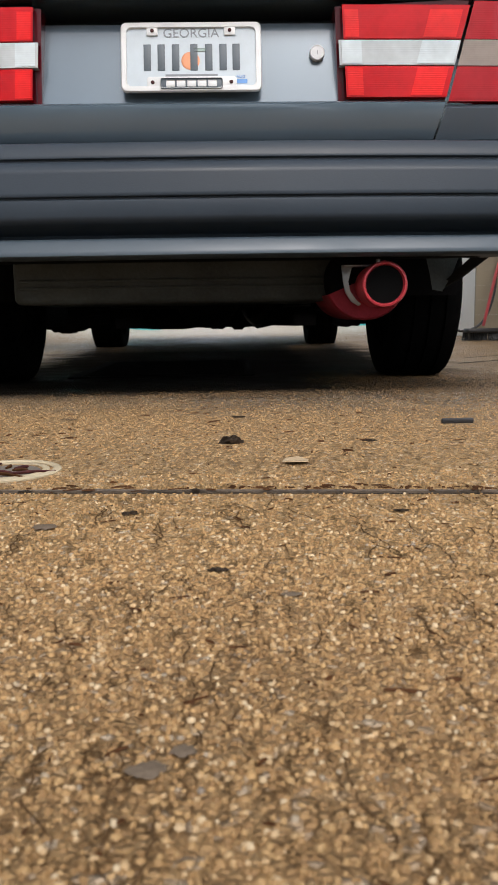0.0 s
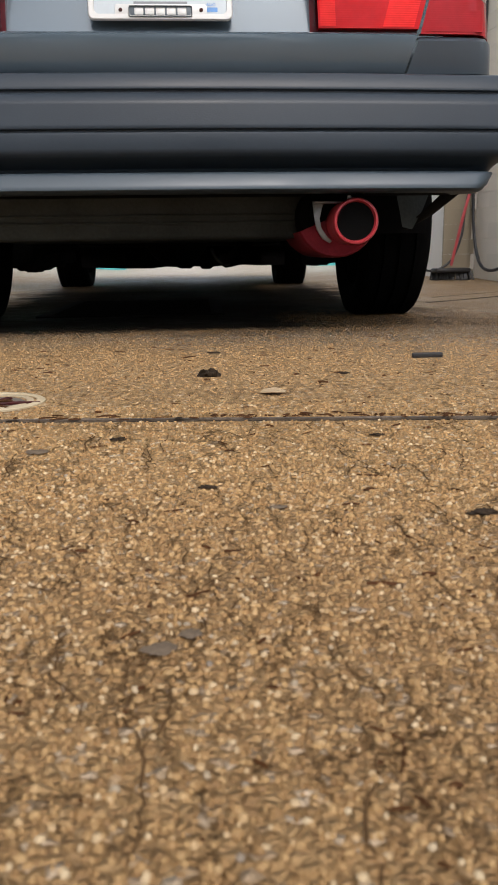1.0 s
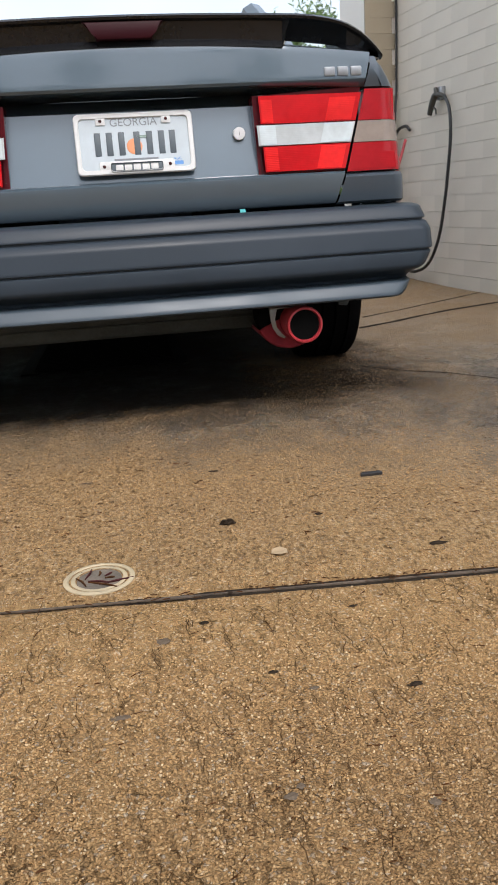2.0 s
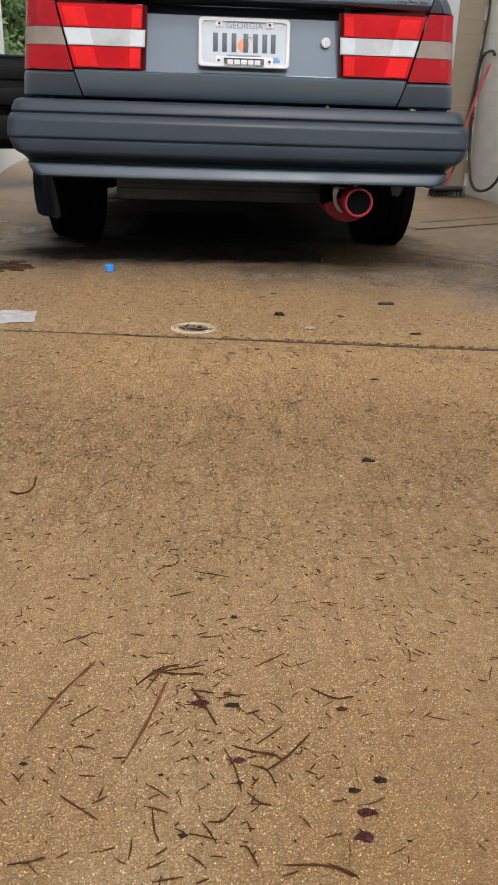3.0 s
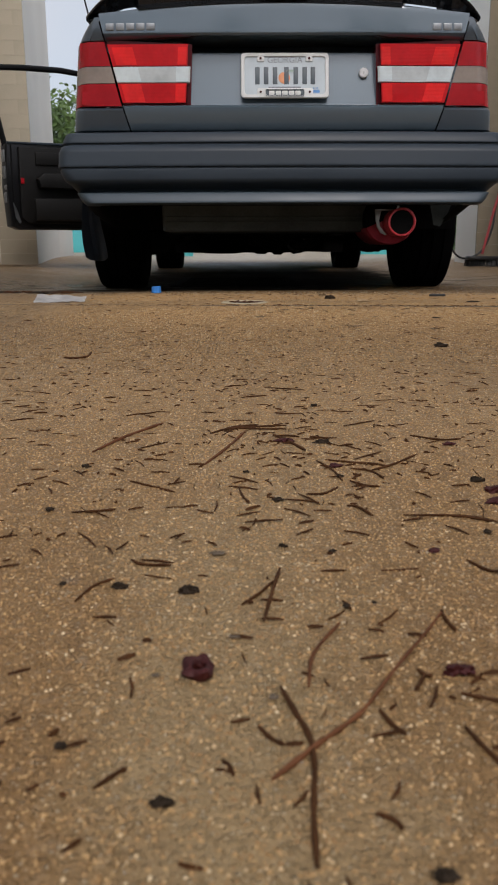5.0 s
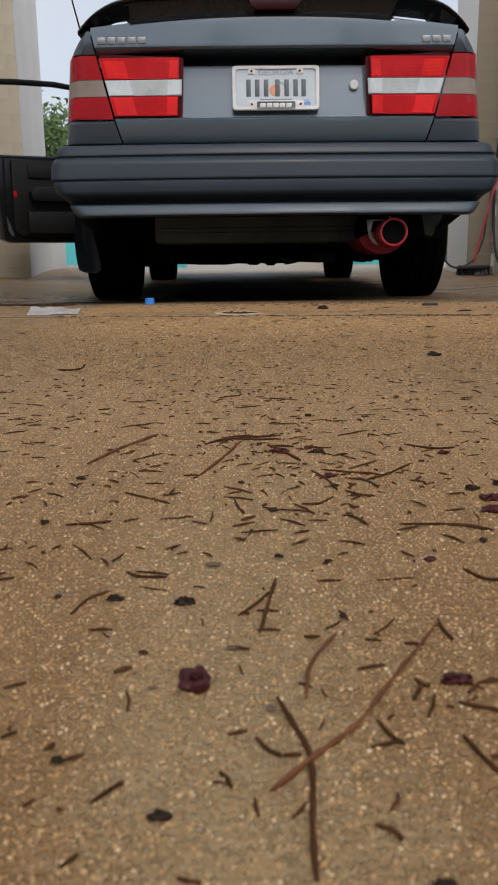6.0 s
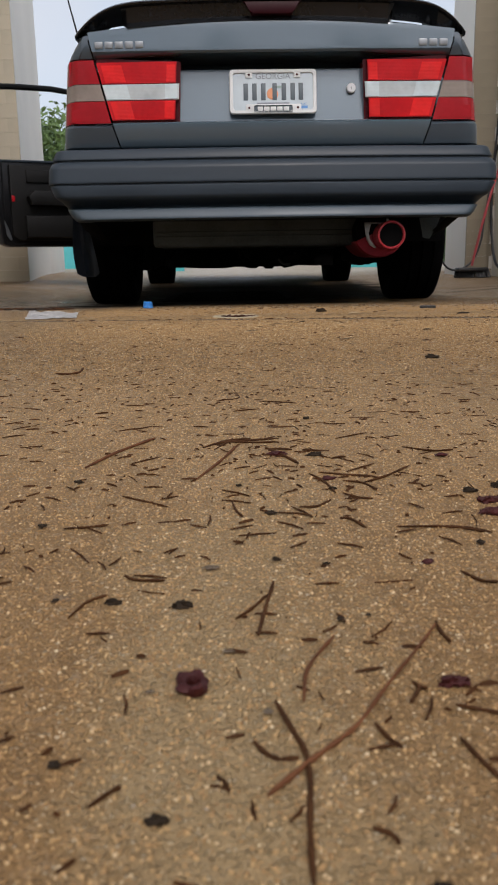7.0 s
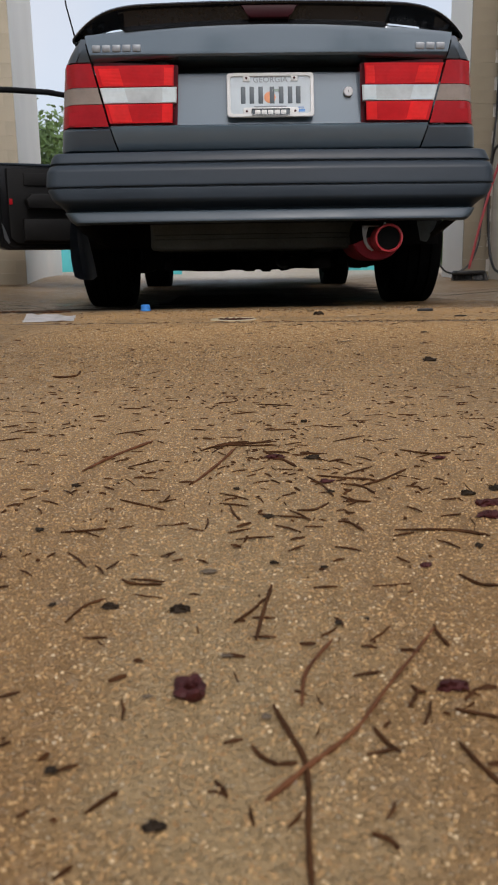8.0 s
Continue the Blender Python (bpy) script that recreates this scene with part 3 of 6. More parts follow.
def tree(x, y, height, spread, seed):
    rng = random.Random(seed)
    z0 = ground_z(x, y)
    top = empty("tree", (x, y, z0), "broad leafy green tree at the edge of the yard", "tree", "trees round the yard")
    tr = bmesh.new()
    trunk = bend([(x, y, z0 - 0.1), (x + rng.uniform(-0.1, 0.1), y, z0 + height * 0.3), (x + rng.uniform(-0.2, 0.2), y + 0.1, z0 + height * 0.75)], 5)
    tube(trunk, [0.13 - 0.09 * i / (len(trunk) - 1) for i in range(len(trunk))], 9, tr)
    ends = []
    for i in range(13):
        a, h = rng.uniform(0, 6.28), rng.uniform(0.12, 0.7)
        base = trunk[min(len(trunk) - 1, int(h / 0.75 * (len(trunk) - 1)))]
        reach = spread * rng.uniform(0.5, 1.0) * (1.1 - 0.6 * h)
        tip = base + Vector((math.cos(a) * reach, math.sin(a) * reach, height * rng.uniform(0.05, 0.28)))
        mid = (base + tip) / 2 + Vector((0, 0, -0.1))
        limb = bend([base, mid, tip], 4)
        tube(limb, [0.045 - 0.035 * j / (len(limb) - 1) for j in range(len(limb))], 6, tr)
        ends += [mid, tip, tip + Vector((rng.uniform(-0.5, 0.5), rng.uniform(-0.5, 0.5), rng.uniform(0, 0.6)))]
    ends += [trunk[-1] + Vector((0, 0, height * 0.18)), trunk[-1], trunk[2] + Vector((0.4, -0.4, 0)), trunk[2] + Vector((-0.5, -0.3, -0.2))]
    part("trunk", tr, BARK, top)
    verts, faces = [], []
    for e in ends:
        r = rng.uniform(0.35, 0.75)
        for _ in range(420):
            d = Vector((rng.gauss(0, 1), rng.gauss(0, 1), rng.gauss(0, 0.8)))
            p = e + d * (r * 0.5)
            s = rng.uniform(0.04, 0.10)
            u = Vector((rng.uniform(-1, 1), rng.uniform(-1, 1), rng.uniform(-1, 1))).normalized()
            w = u.orthogonal().normalized()
            k = len(verts)
            verts += [p - u * s, p + w * s * 0.45, p + u * s, p - w * s * 0.45 + u * 0.01]
            faces.append((k, k + 1, k + 2, k + 3))
    me = bpy.data.meshes.new("crown")
    me.from_pydata([tuple(v) for v in verts], [], faces)
    me.materials.append(LEAVES)
    crown = new("crown", me)
    crown.parent = top
    crown.matrix_parent_inverse = top.matrix_basis.inverted()


for i, (x, y, h, s) in enumerate([(-4.6, 15.5, 2.9, 1.5), (-6.6, 16.5, 4.2, 2.0), (-3.0, 19.0, 3.2, 1.6), (-9.5, 18.0, 5.0, 2.2), (2.2, 19.5, 4.6, 1.9), (5.0, 18.0, 5.0, 2.0),
                              # Unseen trees behind the camera, added to block low sky and darken reflections.
                              (-8.0, -13.5, 6.5, 2.6), (-4.2, -14.5, 7.0, 2.6), (-0.3, -13.8, 6.6, 2.6), (3.8, -14.6, 7.2, 2.7), (8.0, -13.5, 6.4, 2.6)]):
    tree(x, y, h, s, 40 + i)

# ---- the car ----
car = empty("car", (0, 2.2, 0), "slate grey saloon car with its front door open", "car")
REAR_AXLE, FRONT_AXLE = 0.95, 3.74


def lid_half(z):
    """Half the width of the boot lid: its side cuts lean inwards towards the bumper."""
    return float(np.interp(z, [0.60, 0.62, 0.707, 0.92, 1.0, 1.05], [0.562, 0.567, 0.594, 0.648, 0.668, 0.672]))


def rear_bow(x):
    return 0.05 * max(0.0, abs(x) - 0.2) ** 2


def crown(x):
    """Rise of the boot lid's rear edge towards its middle."""
    return 0.034 * max(0.0, 1 - (x / 0.665) ** 2)


def make_lid():
    # upper band with the deck
    prof = [(0.80, 1.035), (0.40, 1.036), (0.10, 1.034), (0.0, 1.031), (-0.026, 1.028), (-0.039, 1.023), (-0.0445, 1.016), (-0.046, 1.008), (-0.0468, 0.998), (-0.0515, 0.960), (-0.0520, 0.954), (-0.052, 0.949), (-0.046, 0.942), (-0.030, 0.9405), (0.03, 0.940), (0.13, 0.940)]
    rows = []
    for y, z in prof:
        w = lid_half(z) - 0.003
        rows.append([(w * t, y + rear_bow(w * t), z - 0.012 * abs(t) ** 3 * (y > -0.04) + crown(w * t) * ease((z - 0.945) / 0.065)) for t in np.linspace(-1, 1, 25)])
    bm, _ = sheet(rows)
    # the recess for the number plate
    rows = []
    for z in (0.939, 0.922, 0.910, 0.898, 0.86, 0.82, 0.78, 0.74, 0.722, 0.7135):
        y = 0.012 + (z - 0.82) * 0.2 + max(0, z - 0.898) * 2.2
        rows.append([(x, y, z) for x in np.linspace(-0.352, 0.352, 9)])
    sheet(rows, bm)
    # lower band
    rows = []
    for y, z in [(0.02, 0.7135), (-0.018, 0.7130), (-0.034, 0.7095), (-0.040, 0.703), (-0.040, 0.69), (-0.031, 0.65), (-0.022, 0.628), (-0.014, 0.622), (0.03, 0.621)]:
        w = lid_half(z) - 0.003
        rows.append([(w * t, y + rear_bow(w * t), z) for t in np.linspace(-1, 1, 25)])
    sheet(rows, bm)
    # sides of the recess
    for s in (-1, 1):
        rows = [[(s * 0.352, y, z) for y in (0.13, -0.028)] for z in (0.94, 0.82, 0.7135)]
        sheet(rows, bm)
    return bm


lid = part("boot_lid", make_lid(), PAINT, car)


def quarter(s):
    """The rear corner of the wing beside the boot lid: top, lower panel and the side."""
    bm = bmesh.new()

    def corner_rows(zs, top=False):
        rows = []
        for y0, z, out in zs:
            a = lid_half(z) + 0.003
            xs = [a, a + (out - a) * 0.5, out - 0.045, out - 0.018, out - 0.004, out, out + 0.012, out + 0.03]
            ys = [y0 + rear_bow(a), y0 + rear_bow(a) * 1.3, y0 + 0.012, y0 + 0.026, y0 + 0.05, y0 + 0.09, y0 + 0.25, y0 + 0.55]
            rows.append([(s * x, y, z) for x, y in zip(xs, ys)])
        return rows

    sheet(corner_rows([(0.30, 1.022, 0.60), (0.05, 1.018, 0.69), (-0.03, 1.008, 0.700), (-0.044, 0.985, 0.716), (-0.042, 0.955, 0.735), (-0.034, 0.930, 0.750), (0.0, 0.928, 0.748)]), bm)
    sheet(corner_rows([(0.0, 0.704, 0.772), (-0.030, 0.702, 0.776), (-0.040, 0.692, 0.779), (-0.031, 0.65, 0.784), (-0.022, 0.625, 0.788), (0.0, 0.618, 0.788)]), bm)
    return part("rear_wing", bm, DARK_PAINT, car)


for s in (-1, 1):
    quarter(s)


def band(x0, x1, z0, z1, s, y, mat, parent, proud=0.0, n=8, wrap=False):
    """A strip of lamp lens between two leaning edges, as functions of height."""
    rows = []
    for z in np.linspace(z0, z1, 4):
        a, b = x0(z), x1(z)
        row = []
        for t in np.linspace(0, 1, n):
            x = a + (b - a) * t
            yy = y + rear_bow(x) - proud
            if wrap:
                over = max(0, x - (b - 0.05))
                yy += over * over * 20
            row.append((s * x, yy, z))
        if wrap:
            row += [(s * (b + 0.010), y + 0.10 - proud, z), (s * (b + 0.03), y + 0.30, z)]
        rows.append(row)
    bm, vs = sheet(rows)
    # give the strip a back, so that it is a moulded piece
    for edge in (vs[0], vs[-1]):
        back = [bm.verts.new(v.co + Vector((0, 0.02, 0))) for v in edge]
        for i in range(len(edge) - 1):
            bm.faces.new((edge[i], edge[i + 1], back[i + 1], back[i]))
    return part("lens", bm, mat, parent)


def tail_lamp(s):
    """The lamp on the boot lid and the one on the wing beside it."""
    inner = part("tail_lamp", prism([(s * 0.343, 0.712), (s * 0.334, 0.918), (s * (lid_half(0.918) - 0.004), 0.932), (s * (lid_half(0.712) - 0.004), 0.712)], -0.018, 0.05), LAMP_EDGE, car, "red and white ribbed lamp on the boot lid")
    left = lambda z: 0.360 - 0.012 * (z - 0.71) / 0.2  # noqa: E731
    right = lambda z: lid_half(z) - 0.0045  # noqa: E731
    y = -0.040
    band(left, right, 0.717, 0.7835, s, y, LAMP_RED, inner)
    band(lambda z: left(z) - 0.012, right, 0.7865, 0.840, s, y, LAMP_CLEAR, inner)
    band(left, right, 0.843, 0.915, s, y, LAMP_RED, inner)
    e = 0.0015
    band(lambda z: left(z) + 0.004, lambda z: left(z) + 0.040, 0.720, 0.780, s, y, LAMP_BRIGHT, inner, e)
    band(lambda z: right(z) - 0.085, lambda z: right(z) - 0.012, 0.720, 0.780, s, y, LAMP_BRIGHT, inner, e)
    band(lambda z: left(z) + 0.004, lambda z: left(z) + 0.036, 0.846, 0.905, s, y, LAMP_BRIGHT, inner, e)
    band(lambda z: right(z) - 0.090, lambda z: right(z) - 0.014, 0.846, 0.905, s, y, LAMP_BRIGHT, inner, e)
    band(lambda z: left(z) - 0.006, lambda z: left(z) + 0.040, 0.789, 0.838, s, y, LAMP_WHITE, inner, e)
    band(lambda z: right(z) - 0.090, lambda z: right(z) - 0.004, 0.789, 0.838, s, y, LAMP_WHITE, inner, e)
    a = lambda z: lid_half(z) + 0.003  # noqa: E731
    b = lambda z: float(np.interp(z, [0.70, 0.92], [0.775, 0.752]))  # noqa: E731
    outer = part("wing_lamp", box(s * 0.66, s * 0.745, 0.0, 0.06, 0.708, 0.926), LAMP_DEEP, car, "darker red and smoky wrap-round lamp on the wing")
    band(a, b, 0.707, 0.783, s, y, LAMP_DEEP, outer, wrap=True)
    band(a, b, 0.785, 0.841, s, y, LAMP_SMOKE, outer, wrap=True)
    band(a, b, 0.843, 0.924, s, y, LAMP_DEEP, outer, wrap=True)
    band(lambda z: a(z) + 0.012, lambda z: b(z) - 0.030, 0.712, 0.756, s, y, LAMP_DEEP, outer, 0.0012)


for s in (-1, 1):
    tail_lamp(s)

# number plate in its frame; the plate leans with the panel behind it
plate_lean = pose(0.004, -0.014, 0.812, 90 - 11.3, 0, 0)


def frame_ring(w, h, b, d):
    """A rounded ring in x and y, d deep."""
    bm = bmesh.new()

    def loop(w, h, r, z):
        pts = []
        for cx, cy, a0 in ((w - r, h - r, 0), (-w + r, h - r, 90), (-w + r, -h + r, 180), (w - r, -h + r, 270)):
            for k in range(6):
                a = radians(a0 + 18 * k)
                pts.append((cx + r * math.cos(a), cy + r * math.sin(a), z))
        return pts

    rows = [loop(w, h, 0.014, 0), loop(w, h, 0.014, d * 0.6), loop(w - 0.002, h - 0.002, 0.013, d), loop(w - b + 0.001, h - b + 0.001, 0.012, d), loop(w - b, h - b, 0.012, d * 0.5), loop(w - b, h - b, 0.012, 0)]
    return sheet(rows, bm, close=True)[0]


plate = part("number_plate", box(-0.152, 0.152, -0.076, 0.076, 0, 0.0015), PLATE_WHITE, car, "white plate with a peach and dark bars", local=True)
plate.matrix_basis = Matrix.Translation((0, -2.2, 0)) @ plate_lean


def on_plate(name, bm, mat, label=""):
    ob = part(name, bm, mat, plate, label, local=True)
    return ob


on_plate("plate_frame", frame_ring(0.1615, 0.0815, 0.0135, 0.007), FRAME_WHITE, "white plastic plate frame")
on_plate("frame_strip", box(-0.10, 0.10, -0.072, -0.046, 0.002, 0.0062, 0.002), FRAME_WHITE)
on_plate("name_panel", box(-0.071, 0.071, -0.076, -0.052, 0.0063, 0.0072, 0.004), INK, "dark panel with pale blocks")
for i in range(5):
    x = -0.048 + 0.024 * i
    on_plate("name_block", box(x - 0.010, x + 0.010, -0.0715, -0.0565, 0.0073, 0.0080, 0.002), FRAME_WHITE)
for x, y in ((-0.089, 0.061), (0.089, 0.061), (-0.089, -0.060), (0.091, -0.060)):
    on_plate("screw_tab", box(x - 0.013, x + 0.013, y - 0.011, y + 0.011, 0.002, 0.0060, 0.002), FRAME_WHITE)
    on_plate("screw", turned([(0.0, 0.0095), (0.0035, 0.009), (0.0045, 0.0065)], "z", (x, y, 0), 12), POD, "rusty screw")
on_plate("peach", turned([(0.0, 0.0020), (0.016, 0.0020), (0.021, 0.0019), (0.0215, 0.0016)], "z", (-0.002, -0.008, 0), 20), PEACH)
on_plate("leaf", box(0.006, 0.034, 0.014, 0.020, 0.0016, 0.0019, 0.002), LEAF_INK)
for x in (-0.101, -0.069, -0.036, 0.006, 0.040, 0.073, 0.103):
    on_plate("bar", box(x - 0.0085, x + 0.0085, -0.031, 0.031, 0.0016, 0.0023, 0.0006), INK)
on_plate("small_bar", box(-0.06, 0.06, -0.0445, -0.0395, 0.0016, 0.0022), GREY_INK)
on_plate("sticker", box(0.098, 0.128, -0.062, -0.052, 0.0016, 0.0022), BLUE_INK)
lettering("state_name", "GEORGIA", 0.030, GREY_INK, plate, pose(0.0, 0.056, 0.0018))
lettering("month", "AUG", 0.010, BLUE_INK, plate, pose(0.113, -0.046, 0.0018))

lock = part("boot_lock", turned([(0.0, -0.0070), (0.0120, -0.0070), (0.0125, -0.0062), (0.0140, -0.0062), (0.0150, -0.0070), (0.0165, -0.0060), (0.0172, -0.003), (0.0172, 0.02)], "y", (0.296, 0.003, 0.825), 28), SATIN, car, "round bright boot lock")
part("key_slot", box(0.2948, 0.2972, -0.0046, -0.0035, 0.821, 0.829), STEEL, lock)


def badge_blocks(x0, x1, count, z0, z1):
    w = (x1 - x0) / count
    for i in range(count):
        xm = x0 + (i + 0.5) * w
        yb = -0.050 + rear_bow(xm)
        b = box(x0 + i * w + 0.003, x0 + (i + 1) * w - 0.003, yb - 0.006, yb + 0.01, z0, z1, 0.004)
        part("badge_block", b, BADGE, lid)


badge_blocks(-0.645, -0.462, 5, 0.958, 0.982)
badge_blocks(0.530, 0.643, 3, 0.957, 0.981)


def make_spoiler():
    rows = []
    for t in np.linspace(-1, 1, 73):
        x = 0.722 * t
        k = abs(t)
        drop = 0.0 if k < 0.6 else ((k - 0.6) / 0.4) ** 2.6 * 0.075
        rise = 1.121 - 0.023 * k * k - drop
        lo = 1.013 + crown(x)
        slotted = -0.625 < x < -0.535 or 0.435 < x < 0.60
        if slotted:
            lo = 1.038 + crown(x) - 0.006 * (abs(x) - 0.435) / 0.19
        if k > 0.93:
            lo = 1.012
        fwd = 0.09 * max(0, (k - 0.75) / 0.25) ** 2
        under = min(rise - 0.014, lo + 0.5 * (rise - lo))
        rows.append([(x, (0.004 if slotted else -0.0475) + fwd, lo), (x, (-0.016 if slotted else -0.036) + fwd, under if slotted else min(under, lo + 0.018)), (x, -0.050 + fwd, rise - 0.016), (x, -0.066 + fwd, rise - 0.012), (x, -0.070 + fwd, rise - 0.006), (x, -0.062 + fwd, rise),
                     (x, 0.02 + fwd, rise - 0.002), (x, 0.12 + fwd, rise - 0.008 if slotted else rise - 0.022), (x, 0.13 + fwd, rise - 0.012) if slotted else (x, 0.15 + fwd, max(lo + 0.002, rise - 0.05)), (x, 0.08 + fwd, min(rise - 0.014, lo + 0.034)) if slotted else (x, 0.10 + fwd, lo + 0.001)])
    bm, vs = sheet(rows, close=True)
    bm.faces.new(vs[0])
    bm.faces.new(vs[-1])
    return bm


spoiler = part("spoiler", make_spoiler(), GLOSS_BLACK, car, "dark glossy boot spoiler")
part("high_brake_lamp", prism([(-0.106, 1.106), (0.106, 1.106), (0.080, 1.080), (0.072, 1.064), (-0.072, 1.064), (-0.080, 1.080)], -0.063, 0.04, bevel=0.004), BRAKE_RED, spoiler, "dark red high brake lamp")

def make_bumper():
    prof = [  # depth to the rear, height, half width
        (0.03, 0.612, 0.785), (-0.07, 0.611, 0.797), (-0.108, 0.607, 0.803), (-0.116, 0.604, 0.806), (-0.120, 0.601, 0.808), (-0.131, 0.576, 0.817), (-0.132, 0.573, 0.818), (-0.132, 0.570, 0.818),
        (-0.130, 0.568, 0.816), (-0.126, 0.567, 0.813), (-0.126, 0.563, 0.813), (-0.131, 0.5615, 0.818), (-0.134, 0.560, 0.821), (-0.143, 0.547, 0.827), (-0.145, 0.544, 0.828), (-0.147, 0.540, 0.829), (-0.148, 0.535, 0.830), (-0.155, 0.494, 0.832), (-0.156, 0.488, 0.832),
        (-0.155, 0.4855, 0.831), (-0.150, 0.484, 0.828), (-0.147, 0.4835, 0.825), (-0.147, 0.480, 0.825), (-0.152, 0.479, 0.826), (-0.156, 0.477, 0.827), (-0.157, 0.473, 0.826), (-0.157, 0.444, 0.812), (-0.156, 0.438, 0.807), (-0.150, 0.431, 0.799), (-0.140, 0.427, 0.792), (-0.108, 0.416, 0.785), (-0.092, 0.408, 0.780), (-0.088, 0.3985, 0.774)]
    return bumper_skin(prof)


def make_lip():
    return bumper_skin([(-0.088, 0.3985, 0.774), (-0.134, 0.397, 0.772), (-0.140, 0.395, 0.770), (-0.144, 0.391, 0.767), (-0.155, 0.370, 0.753), (-0.158, 0.364, 0.746), (-0.158, 0.359, 0.742), (-0.150, 0.354, 0.734), (-0.13, 0.353, 0.728), (-0.05, 0.356, 0.70)])


def bumper_skin(prof):
    rows = []
    for y, z, w in prof:
        y -= 0.010
        half = []
        for t in np.linspace(0, 1, 14):
            x = t * (w - 0.05)
            half.append((x, y + 0.035 * (x / w) ** 2, z))
        y1 = half[-1][1]
        for k in range(1, 8):
            a = radians(90 * k / 7)
            half.append((w - 0.05 + 0.05 * math.sin(a), y1 + 0.07 * (1 - math.cos(a)), z))
        lift = max(0, (0.5 - z)) * 0.75
        half += [(w + 0.004, 0.25, z + lift), (w + 0.006, 0.50, z + lift)]
        rows.append([(-x, yy, zz) for x, yy, zz in half[:0:-1]] + half)
    bm, vs = sheet(rows)
    return bm


bumper = part("rear_bumper", make_bumper(), PLASTIC, car, "ribbed grey plastic bumper, slightly dusty")
part("bumper_lip", make_lip(), LIP, bumper, "smooth lip along the bumper's foot, coloured paler as if lit")


# body sides, roof and front
def body_section(y):
    """Half outline of the lower body at y, from the sill up to the middle of the top."""
    w = float(np.interp(y, [0.10, 0.4, 1.2, 3.4, 4.3, 4.65], [0.79, 0.845, 0.872, 0.872, 0.845, 0.79]))
    top = float(np.interp(y, [0.10, 0.8, 1.0, 3.2, 3.3, 4.2, 4.6, 4.66], [1.00, 1.005, 0.96, 0.96, 0.985, 0.93, 0.86, 0.80]))
    low = 0.27 if y > 0.6 else 0.45
    for axle in (REAR_AXLE, FRONT_AXLE):
        d = abs(y - axle)
        if d < 0.37:
            low = max(low, 0.31 + math.sqrt(0.37**2 - d * d))
    pts = [(w - 0.03, low)]
    for z, inset in ((0.42, 0.0), (0.60, 0.0), (0.75, 0.015), (0.88, 0.04)):
        pts.append((w - inset, max(z, low + 0.01)))
    pts += [(w - 0.075, top - 0.02), (w - 0.13, top), (w * 0.5, top + 0.015), (0.0, top + 0.02)]
    return pts


ys = sorted({*np.linspace(0.11, 4.66, 60), *[a + d for a in (REAR_AXLE, FRONT_AXLE) for d in (-0.37, -0.369, 0.369, 0.37)]})
rows = []
for y in ys:
    half = body_section(y)
    rows.append([(-x, y, z) for x, z in half] + [(x, y, z) for x, z in half[-2::-1]])
bm, vs = sheet(rows)
bm.faces.new(vs[-1])
# leave the deck and the cabin's floor area open: the boot lid and the cabin cover them
gone = [f for f in bm.faces if f.calc_center_median().z > 0.93 and f.calc_center_median().y < 3.15 and abs(f.calc_center_median().x) < 0.62]
bmesh.ops.delete(bm, geom=gone, context="FACES")
part("body", bm, PAINT, car)


